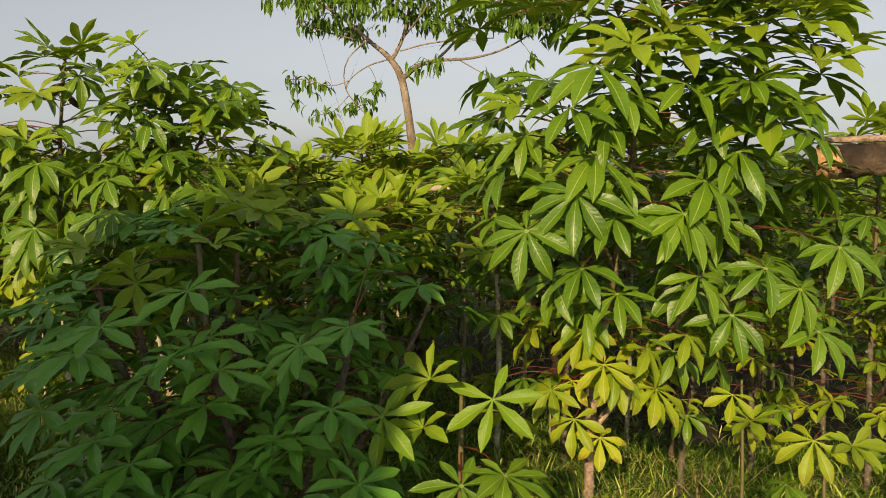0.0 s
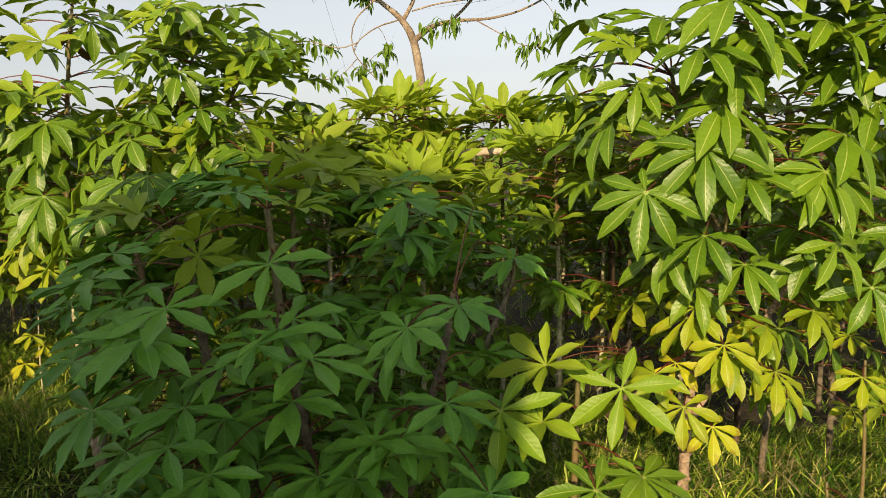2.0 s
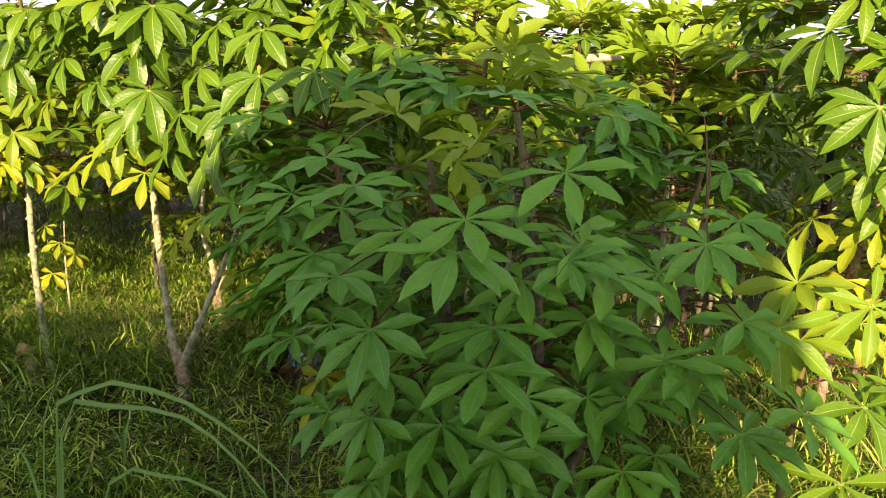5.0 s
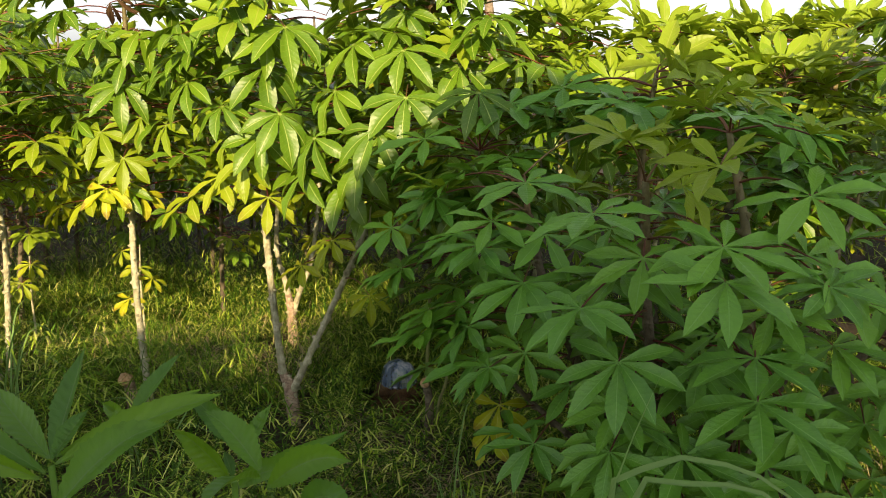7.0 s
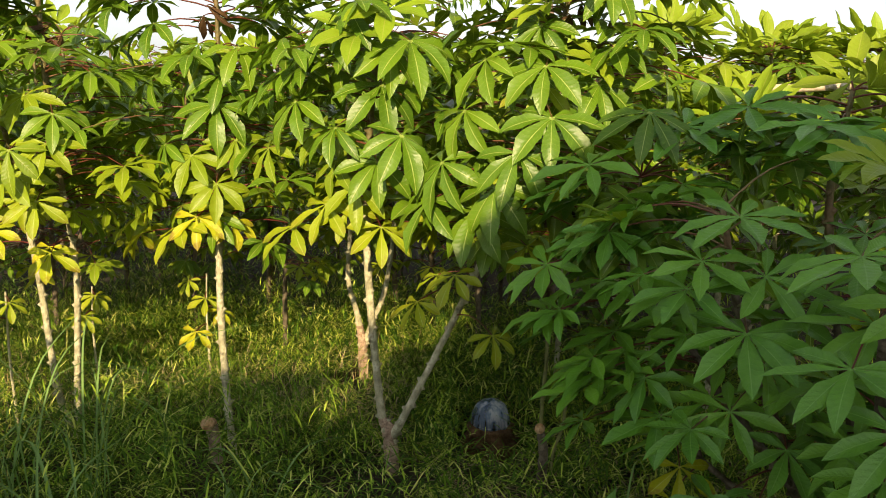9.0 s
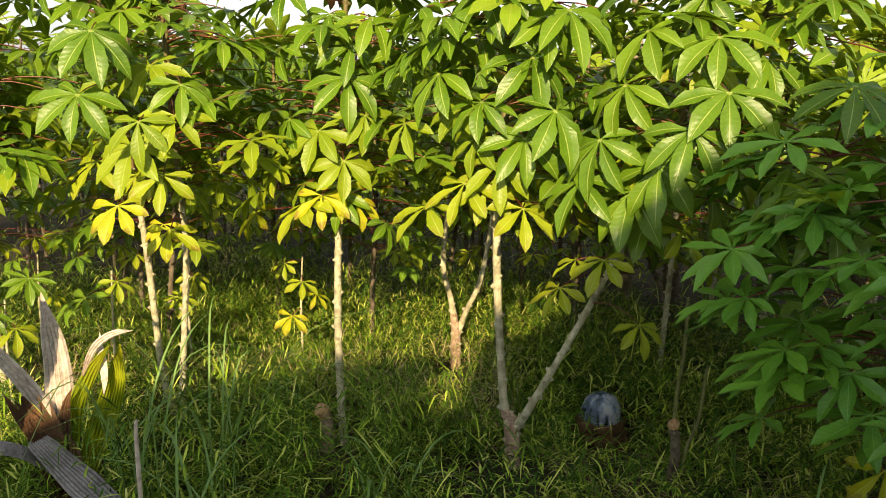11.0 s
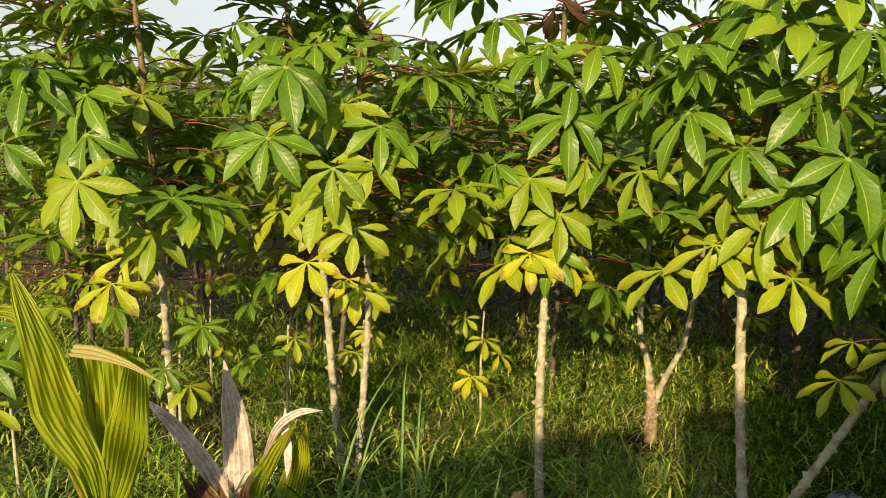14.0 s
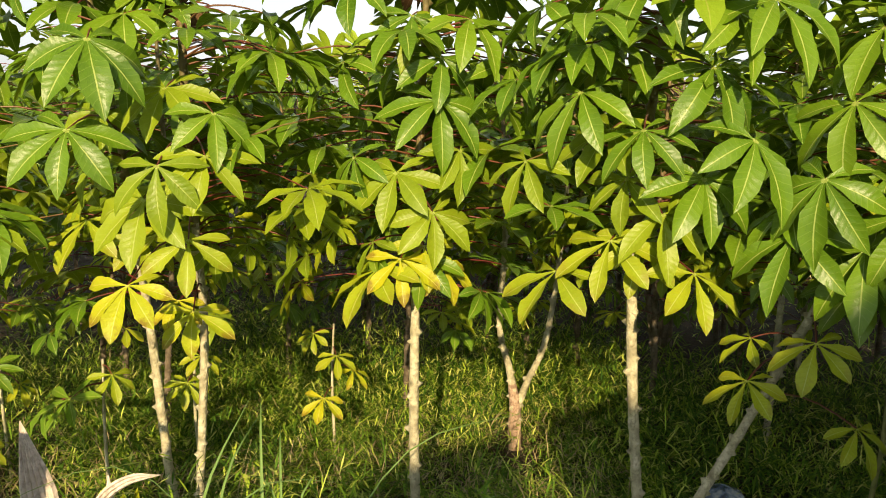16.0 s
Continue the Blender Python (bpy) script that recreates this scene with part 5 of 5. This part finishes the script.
blade_part("frond", dry, PALM_GREY, [(-1.55, 1.46, 0.16), (-1.62, 1.40, 0.26), (-1.74, 1.36, 0.28), (-1.84, 1.33, 0.22)], 0.05, SWORD, (0, -0.4, 1), pleats=4, depth=0.6, seed=20)
blade_part("frond", dry, PALM_GREY, [(-1.55, 1.49, 0.12), (-1.585, 1.42, 0.284), (-1.439, 1.33, 0.26), (-1.281, 1.22, 0.247), (-1.123, 1.11, 0.234)], 0.085, ((0, 0.2), (0.3, 0.7), (0.6, 1.0), (0.85, 0.8), (1, 0.3)), (0.2, -0.5, 1), pleats=9, depth=0.7, seed=21)
for k in range(7):
    a = k * 0.9
    blade_part("withered_strip", dry, PALM_BROWN, [(-1.53, 1.46, 0.30 - 0.02 * k), (-1.50 + 0.02 * math.sin(a), 1.44, 0.29 - 0.02 * k), (-1.49 + 0.03 * math.sin(a), 1.43, 0.23 - 0.02 * k), (-1.50 + 0.05 * math.sin(a), 1.42, 0.14 - 0.01 * k)],
               0.012, LANCE, pleats=2, seed=30 + k)
nut = spline([(0.0, 0.03, -0.05, 0.03), (0.0, 0.03, -0.02, 0.060), (0.01, 0.03, 0.02, 0.065), (0.01, 0.03, 0.07, 0.04), (0.01, 0.03, 0.10, 0.012)], 0.012)
child("coconut_husk", quads("husk", *tube(nut, 14, 0, 0.05, 4), [COIR]), dry, "brown fibrous coconut husk")

stick = thing("dry_stalk", (-1.10, 1.08, 0.0), "pale dry plant stalk standing in grass", "stalk")
child("stalk", quads("stalk", *tube(spline([(0.02, 0.01, -0.02, 0.007), (0.005, 0.0, 0.25, 0.006), (0.0, 0.0, 0.50, 0.0055), (0.004, 0.0, 0.535, 0.004)], 0.03), 6, 0, 0.05), [POLE]), stick)


def grass_clump(at, count, length, seed, label, spread=0.5, width=0.0088, mat=TALL_GRASS, az=None):
    """A tuft of long arching blades."""
    r = random.Random(seed)
    root = thing("grass_clump", (*at, 0.0), label, "grass", "tall grass clumps")
    for _ in range(count):
        a = radians(r.uniform(*az)) if az else r.uniform(0, 2 * math.pi)
        l, sp = length * r.uniform(0.6, 1.1), spread * r.uniform(0.5, 1.4)
        d = np.array((math.sin(a), math.cos(a), 0.0))
        b = np.array((r.uniform(-0.05, 0.05), r.uniform(-0.05, 0.05), float(ground_z(*at)) - 0.02))
        pts = [b, b + d * l * sp * 0.15 + (0, 0, l * 0.45), b + d * l * sp * 0.5 + (0, 0, l * 0.78), b + d * l * sp * 1.1 + (0, 0, l * r.uniform(0.5, 0.95))]
        v, f, uv = frond([tuple(p) for p in pts], width * r.uniform(0.7, 1.2), SWORD, (-d[0], -d[1], 0.6), fold=0.4, steps=12, seed=seed)
        child("blade", quads("blade", v, f, uv, [mat]), root)
    return root


grass_clump((-1.30, 1.42), 16, 0.68, 1, "tall arching green grass tuft beside dead seedling", 0.5, 0.0068)
grass_clump((-1.12, 1.55), 12, 0.70, 2, "tall arching green grass tuft beside dead seedling", 0.55, 0.0068)
grass_clump((-1.05, 1.25), 10, 0.45, 3, "tall arching green grass tuft beside dead seedling", 0.6)
grass_clump((-2.10, 1.45), 12, 0.50, 4, "tall arching green grass tuft beside palm seedling", 0.6)
grass_clump((-1.95, 1.12), 10, 0.42, 5, "tall arching green grass tuft beside palm seedling", 0.6)
grass_clump((0.46, 0.90), 7, 0.62, 6, "long thin grass stalks beside the bush", 0.25, 0.006)
grass_clump((0.33, 1.26), 3, 0.66, 14, "long thin grass stalks beside the bush", 0.2, 0.006, TALL_GRASS, (30, 110))

# chest-high grass beside the path, its blades bent over
tuft = thing("grass_clump", (0.60, -0.13, 0.0), "chest-high pale grass tuft, blades arching over the path", "grass", "tall grass clumps")
for k, (points, width) in enumerate((
        ([(0.600, -0.130, -0.02), (0.606, -0.130, 0.55), (0.623, -0.129, 1.010), (0.641, -0.129, 1.033), (0.670, -0.129, 1.049), (0.719, -0.125, 1.042), (0.761, -0.118, 1.020), (0.815, -0.10, 0.965), (0.850, -0.09, 0.905)], 0.0075),
        ([(0.605, -0.140, -0.02), (0.615, -0.142, 0.55), (0.634, -0.140, 1.006), (0.655, -0.139, 1.024), (0.679, -0.138, 1.031), (0.717, -0.135, 1.030), (0.755, -0.130, 1.016), (0.80, -0.12, 0.965), (0.84, -0.11, 0.89)], 0.0075),
        ([(0.596, -0.120, -0.02), (0.600, -0.135, 0.55), (0.612, -0.140, 0.95), (0.628, -0.140, 1.045), (0.655, -0.135, 1.125)], 0.0055),
        ([(0.598, -0.115, -0.02), (0.604, -0.110, 0.50), (0.640, -0.100, 0.90), (0.710, -0.100, 0.945), (0.780, -0.095, 0.915), (0.835, -0.09, 0.84)], 0.0065),
        ([(0.592, -0.125, -0.02), (0.590, -0.110, 0.45), (0.570, -0.080, 0.80), (0.520, -0.040, 0.92), (0.450, 0.0, 0.88)], 0.0065),
        ([(0.602, -0.125, -0.02), (0.610, -0.100, 0.40), (0.640, -0.050, 0.70), (0.690, 0.0, 0.78), (0.760, 0.05, 0.72)], 0.0065))):
    off = np.array(tuft.location)
    blade_mesh = frond([tuple(np.array(p) - off) for p in points], width, SWORD, (-0.3, -0.6, 0.8), fold=0.4, steps=40, seed=k)
    child("blade", quads("blade", *blade_mesh, [TALL_GRASS]), tuft)
grass_clump((1.20, 0.95), 5, 0.80, 8, "long thin grass stalks growing through the bush", 0.2, 0.005)
grass_clump((2.20, 1.40), 12, 0.42, 9, "sunlit grass tuft under the tall cassava", 0.6, 0.008)
grass_clump((2.55, 1.55), 12, 0.45, 10, "sunlit grass tuft under the tall cassava", 0.6, 0.008)
grass_clump((0.95, 0.45), 8, 0.40, 11, "short green grass tuft before the bush", 0.7, 0.009)
grass_clump((-0.15, 1.35), 8, 0.32, 12, "short green grass tuft in shade", 0.7, 0.008)
grass_clump((-0.65, 1.55), 9, 0.34, 13, "short green grass tuft in shade", 0.7, 0.008)


# ---- broad-leaved weeds near the path ----
TOOTHED = tuple((i / 34, float(np.interp(i / 34, [p for p, _ in LANCE], [q for _, q in LANCE])) * (1.05 if i % 2 else 0.93)) for i in range(35))


def weed(base, height, leaves):
    """leaves: start and tip of each blade, its width and how far its middle arches up."""
    root = thing("broadleaf_weed", (*base, 0.0), "upright weed with broad lance-shaped green leaves", "weed", "weeds by the path")
    off = np.array((*base, 0.0))
    child("stem", quads("stem", *tube(spline([(0, 0, -0.02, 0.006), (0.01, 0, height * 0.5, 0.005), (0, 0, height, 0.003)], 0.04), 6, 0, 0.05), [LEAF_WEED]), root)
    for k, (a, b, w, arch) in enumerate(leaves):
        a, b = np.array(a) - off, np.array(b) - off
        lift = np.array((0, 0, arch))
        pts = [a, a * 0.67 + b * 0.33 + lift, a * 0.33 + b * 0.67 + lift * 1.1, b]
        v, f, uv = frond([tuple(p) for p in pts], w * 0.76, TOOTHED, (0.5 * math.sin(k * 2.1), 0.5 * math.cos(k * 1.7) - 0.9, 0.8), fold=0.55, steps=34, seed=k)
        child("leaf", quads("leaf", v, f, uv, [LEAF_WEED]), root)


weed((0.164, -0.184), 1.039, (
     ((0.158, -0.184, 1.032), (0.039, -0.196, 1.096), 0.03, 0.006),
     ((0.159, -0.178, 1.042), (0.067, -0.112, 1.074), 0.036, 0.0),
     ((0.161, -0.178, 1.042), (0.154, -0.102, 1.111), 0.034, 0.0),
     ((0.169, -0.186, 1.042), (0.285, -0.117, 1.08), 0.036, 0.004),
     ((0.164, -0.176, 1.043), (0.246, -0.067, 1.062), 0.028, 0.0),
     ((0.209, -0.253, 1.045), (0.275, -0.204, 1.092), 0.044, 0.01),
     ((0.166, -0.186, 1.046), (0.177, -0.144, 1.072), 0.022, 0.002),
     ((0.114, -0.237, 1.028), (0.087, -0.184, 1.058), 0.034, 0.004),
     ((0.036, -0.172, 1.043), (0.025, -0.145, 1.06), 0.026, 0.0),
     ((0.165, -0.203, 1.038), (0.064, -0.263, 1.085), 0.03, 0.01)))
weed((0.292, -0.117), 0.996, (
     ((0.292, -0.104, 1.011), (0.313, -0.069, 1.051), 0.023, 0.0),
     ((0.297, -0.119, 1.003), (0.387, -0.071, 1.029), 0.02, -0.002),
     ((0.291, -0.122, 0.999), (0.246, -0.139, 1.055), 0.032, 0.006),
     ((0.298, -0.123, 0.995), (0.358, -0.136, 1.017), 0.03, 0.008),
     ((0.292, -0.12, 1.003), (0.281, -0.111, 1.024), 0.014, 0.0),
     ((0.168, -0.065, 1.021), (0.201, -0.008, 1.074), 0.026, 0.002),
     ((0.168, -0.065, 1.021), (0.135, -0.049, 1.034), 0.02, 0.002),
     ((0.332, -0.163, 1.035), (0.284, -0.155, 1.081), 0.036, 0.006),
     ((0.333, -0.166, 1.029), (0.309, -0.243, 1.038), 0.03, 0.01),
     ((0.339, -0.167, 1.022), (0.408, -0.157, 1.044), 0.038, 0.01),
     ((0.368, -0.172, 1.008), (0.416, -0.195, 1.016), 0.036, 0.012),
     ((0.31, -0.137, 1.035), (0.248, -0.106, 1.073), 0.026, 0.004)))

# ---- cut stumps, bottle on its coir clump ----
for at, h, r0, label in (((-0.953, 2.06), 0.155, 0.023, "short sawn-off cassava stump beside a living stem"), ((0.215, 2.05), 0.205, 0.016, "cut cassava stub standing in shade")):
    root = thing("cut_stump", (*at, 0.0), label, "stump", "cut cassava stubs")
    path = spline([(0.0, 0.0, -0.06, r0 * 1.25), (0.008, 0.0, h * 0.5, r0), (-0.006, 0.0, h - 0.015, r0 * 0.95), (-0.008, 0.0, h, r0 * 1.05)], 0.015)
    child("stub", quads("stub", *tube(path, 10, 0.003, 0.08, 3), [BARK_OLD if at[0] < 0 else BARK_DARK]), root)
    for k in range(2 if at[0] > 0 else 0):
        if k == 0:
            shoot = [(-0.004, 0.008, h - 0.03, 0.0075), (-0.002, 0.006, h + 0.10, 0.0068), (0.006, -0.004, h + 0.24, 0.0060), (0.004, -0.012, h + 0.42, 0.0050)]
        else:
            shoot = [(0.030, 0.010, -0.04, 0.0066), (0.042, 0.005, h * 0.55, 0.0062), (0.070, 0.0, h * 1.05, 0.0056), (0.082, -0.008, h + 0.20, 0.0048)]
        child("shoot", quads("shoot", *tube(spline(shoot, 0.02), 7, 0, 0.05, k), [SHOOT]), root, "thin green new shoot")
    cap = spline([(-0.008, 0.0, h - 0.012, r0 * 1.08), (-0.008, -0.026, h + 0.002, r0 * 1.12)], 0.006)
    child("cut_face", quads("cut_face", *tube(cap, 10, 0, 0.05, 5), [CUT]), root, "pale orange cut wood")

clump = spline([(0, 0, -0.16, 0.06), (0, 0, -0.08, 0.106), (0, 0, -0.01, 0.104), (0.0, 0, 0.035, 0.080), (0, 0, 0.047, 0.02)], 0.012)
ob = new("coir_clump", quads("coir_clump", *tube(clump, 26, 0.006, 0.13, 8), [COIR]))
ob.location = (0.02, 2.60, -0.075)
tagged(ob, "clump of brown coconut fibre on the ground", "husk")
jug = thing("plastic_jug", (0.02, 2.60, -0.03), "crumpled clear bluish plastic jug on brown fibre", "jug")
dome = spline([(0, 0, -0.02, 0.074), (0, 0, 0.0, 0.080), (0, 0, 0.045, 0.074), (0, 0, 0.082, 0.054), (0, 0, 0.10, 0.010)], 0.008)
child("body", quads("body", *tube(dome, 24, 0, 0.015, 9), [PLASTIC]), jug)
for z, w in ((0.0, 0.0802), (0.03, 0.0762)):
    ring = np.array([(math.cos(a) * w, math.sin(a) * w, z, 0.003) for a in np.linspace(0, 2 * math.pi, 33)])
    child("rib", quads("rib", *tube(ring, 6, 0, 0, 1, False), [PLASTIC]), jug)

# ---- felled pole and log at breast height ----
rail = thing("pole_rail", (1.3, 2.9, 0.0), "pale peeled pole laid across two posts", "rail")
child("pole", quads("pole", *tube(spline([(-0.31, -0.03, 1.325, 0.012), (-0.25, -0.02, 1.328, 0.018), (0.3, 0.0, 1.362, 0.021), (0.7, 0.04, 1.38, 0.022), (1.1, 0.07, 1.39, 0.022)], 0.05), 12, 0, 0.03, 2), [POLE]), rail)
for dx, dy in ((0.42, 0.01), (0.98, 0.06)):
    child("post", quads("post", *tube(spline([(dx, dy, -0.3, 0.016), (dx + 0.01, dy, 0.6, 0.015), (dx, dy, 1.348, 0.014)], 0.1), 10, 0, 0.05), [LOG]), rail)
log = thing("felled_log", (2.815, 2.20, 0.012), "felled brown log with orange sawn end on posts", "log")
child("log", quads("log", *tube(spline([(-0.02, -0.02, 1.425, 0.052), (0.05, 0.0, 1.43, 0.057), (0.6, 0.12, 1.44, 0.062), (1.6, 0.3, 1.45, 0.067)], 0.03), 18, 0.004, 0.09, 5), [LOG]), log)
child("sawn_end", quads("sawn_end", *tube(spline([(-0.062, -0.045, 1.412, 0.016), (-0.058, -0.043, 1.414, 0.038), (-0.045, -0.035, 1.418, 0.051), (-0.01, -0.022, 1.424, 0.0560), (0.008, -0.017, 1.426, 0.050)], 0.004), 18, 0, 0.12, 6), [CUT]), log, "orange sawn wood")
child("branch", quads("branch", *tube(spline([(-0.05, -0.03, 1.502, 0.008), (0.15, 0.0, 1.506, 0.013), (0.7, 0.1, 1.525, 0.016), (1.5, 0.25, 1.54, 0.018)], 0.05), 10, 0, 0.10, 7), [BARK_OLD]), log)
for dx, dy in ((0.35, 0.07), (1.4, 0.26)):
    child("post", quads("post", *tube(spline([(dx, dy, -0.2, 0.035), (dx, dy, 0.7, 0.032), (dx, dy, 1.40, 0.03)], 0.1), 10, 0, 0.05), [LOG]), log)


# ---- tree ----
def small_tree():
    r = random.Random(41)
    root = thing("tree", (0.33, 5.15, -0.22), "slim tree with pale trunk and drooping narrow leaves", "tree")
    o = np.array((0.33, 5.15, -0.22, 0.0))
    limbs = [
        [(0.33, 5.15, -0.3, 0.050), (0.32, 5.15, 0.8, 0.042), (0.30, 5.13, 1.46, 0.036), (0.265, 5.13, 1.80, 0.032), (0.205, 5.13, 2.13, 0.029), (0.11, 5.13, 2.29, 0.022), (-0.02, 5.12, 2.40, 0.017), (-0.25, 5.10, 2.60, 0.013), (-0.55, 5.05, 2.80, 0.007)],
        [(0.205, 5.13, 2.12, 0.022), (0.35, 5.12, 2.22, 0.018), (0.52, 5.10, 2.25, 0.014), (0.80, 5.05, 2.25, 0.009), (1.08, 5.0, 2.31, 0.007), (1.45, 4.95, 2.50, 0.004)],
        [(0.13, 5.13, 2.28, 0.017), (0.20, 5.14, 2.40, 0.014), (0.25, 5.16, 2.58, 0.012), (0.30, 5.2, 2.95, 0.008), (0.34, 5.2, 3.3, 0.004)],
        [(0.50, 5.10, 2.25, 0.011), (0.62, 5.15, 2.38, 0.010), (0.80, 5.2, 2.62, 0.007), (1.15, 5.2, 2.85, 0.004)],
        [(0.10, 5.13, 2.28, 0.006), (-0.05, 5.08, 2.23, 0.005), (-0.18, 5.05, 2.14, 0.0045), (-0.22, 5.03, 2.05, 0.004), (-0.13, 5.0, 1.94, 0.004), (-0.03, 4.98, 1.84, 0.003)],
        [(-0.09, 5.11, 2.42, 0.006), (-0.21, 5.06, 2.29, 0.005), (-0.24, 5.04, 2.16, 0.0045), (-0.22, 5.03, 2.05, 0.004)],
        [(-0.19, 5.04, 2.12, 0.004), (-0.33, 5.0, 2.08, 0.004), (-0.52, 4.98, 2.13, 0.0035), (-0.68, 4.96, 2.14, 0.003)],
        [(-0.20, 5.03, 2.00, 0.0035), (-0.32, 5.0, 1.88, 0.003), (-0.48, 4.98, 1.85, 0.0025)],
        [(0.25, 5.16, 2.60, 0.010), (0.02, 5.2, 2.80, 0.008), (-0.20, 5.25, 3.05, 0.005)],
        [(0.20, 5.14, 2.42, 0.009), (0.42, 5.05, 2.62, 0.007), (0.65, 4.98, 2.95, 0.004)],
        [(0.20, 5.13, 2.34, 0.006), (0.40, 5.10, 2.375, 0.006), (0.69, 5.05, 2.39, 0.0055), (0.97, 5.0, 2.38, 0.004)],
        [(0.66, 5.08, 2.26, 0.005), (0.83, 5.04, 2.16, 0.004), (1.03, 5.0, 2.05, 0.003), (1.15, 4.98, 2.03, 0.003)],
        [(0.0, 5.12, 2.40, 0.008), (-0.30, 5.1, 2.48, 0.006), (-0.62, 5.08, 2.58, 0.004)],
    ]
    paths = [spline(l, 0.05) for l in limbs]
    for i, q in enumerate(paths):
        child("trunk" if i == 0 else "limb", quads("limb", *tube(q - o, 9, 0, 0.04, i), [TRUNK]), root)
    pieces, twigs = [], []
    base = frond([(0, 0, 0), (0, 0.3, 0.03), (0, 0.65, -0.05), (0, 1, -0.24)], 0.32, LANCE, (0, 0, 1), fold=0.3, steps=5)
    # tufts that hang from the low twigs, then the crown above
    spots = [(x, 5.0, z) for x, z in ((-0.57, 2.15), (-0.50, 2.09), (-0.66, 2.10), (-0.62, 1.98), (-0.40, 2.09), (-0.68, 2.16), (0.05, 2.09), (0.02, 2.05), (-0.03, 1.93), (-0.10, 1.97), (-0.31, 1.88), (-0.45, 1.86), (-0.20, 1.92),
                                      (0.33, 2.20), (0.42, 2.22), (0.52, 2.23), (0.55, 2.20), (0.90, 2.12), (1.06, 2.02), (1.14, 2.12), (1.15, 2.04), (1.26, 2.22))]
    for k in range(380):
        x = r.uniform(-0.74, 1.5)
        floor = 2.55 + 0.05 * math.sin(x * 9.0) + 0.12 * max(0.0, -x - 0.6) - 0.06 * (0.5 < x < 1.4)
        roof = 2.75 + 0.75 * math.sin(math.pi * min(1.0, max(0.0, (x + 0.95) / 2.5)))
        p = (x, 5.1 + r.uniform(-0.55, 0.55), floor + (roof - floor) * r.random() ** 1.2)
        if math.sin(x * 7.3 + p[2] * 6.0) * math.sin(p[2] * 8.1 - x * 3.0 + p[1] * 5.0) < 0.55:
            spots.append(p)
    for k, p in enumerate(spots):
        p = np.array(p)
        d = min((q[int(np.linalg.norm(q[:, :3] - p, axis=1).argmin()), :3] for q in paths[1:]), key=lambda c: np.linalg.norm(c - p))
        if np.linalg.norm(d - p) < 0.26:
            twigs.append(stalk_between(d - o[:3], p - o[:3], 0.0022, 4, 5))
        for _ in range(r.randrange(11, 16)):
            c = p - o[:3] + np.array((r.gauss(0, 0.035), r.gauss(0, 0.035), r.gauss(0, 0.03)))
            m = np.array(leaf_pose(Vector(c), (r.uniform(-1, 1), r.uniform(-1, 1), 0), r.uniform(0.06, 0.105), r.uniform(15, 85), 0, r.uniform(-30, 30)))
            pieces.append((base[0] @ m[:3, :3].T + m[:3, 3], base[1], base[2]))
    child("twigs", quads("twigs", *joined(twigs), [TRUNK]), root)
    child("crown", quads("crown", *joined(pieces), [LEAF_TREE]), root)


small_tree()


# ---- far edge of the field ----
def treeline():
    r = np.random.default_rng(77)
    n = 9000
    a = r.uniform(-1.25, 1.25, n)
    top = 0.9 + 0.35 * np.sin(a * 9.0) + 0.3 * np.sin(a * 23.0 + 1) + 0.25 * np.sin(a * 51.0)
    dist = 75 + r.uniform(-5, 5, n)
    h = r.random(n) ** 0.7 * (np.clip(top, 0.3, 4) + 1.2)
    x, y = np.sin(a) * dist, np.cos(a) * dist
    return blades(x, y, h - 0.3, r.uniform(0.35, 0.9, n), r.uniform(0.35, 0.8, n), r.uniform(0.4, 1.5, n), r.uniform(0.1, 1.4, n), r.uniform(0, 2 * np.pi, n), 2)


tagged(new("backdrop", quads("backdrop", *treeline(), None, [FAR_LEAF])), "low dark line of distant trees", "trees", kind="structure")
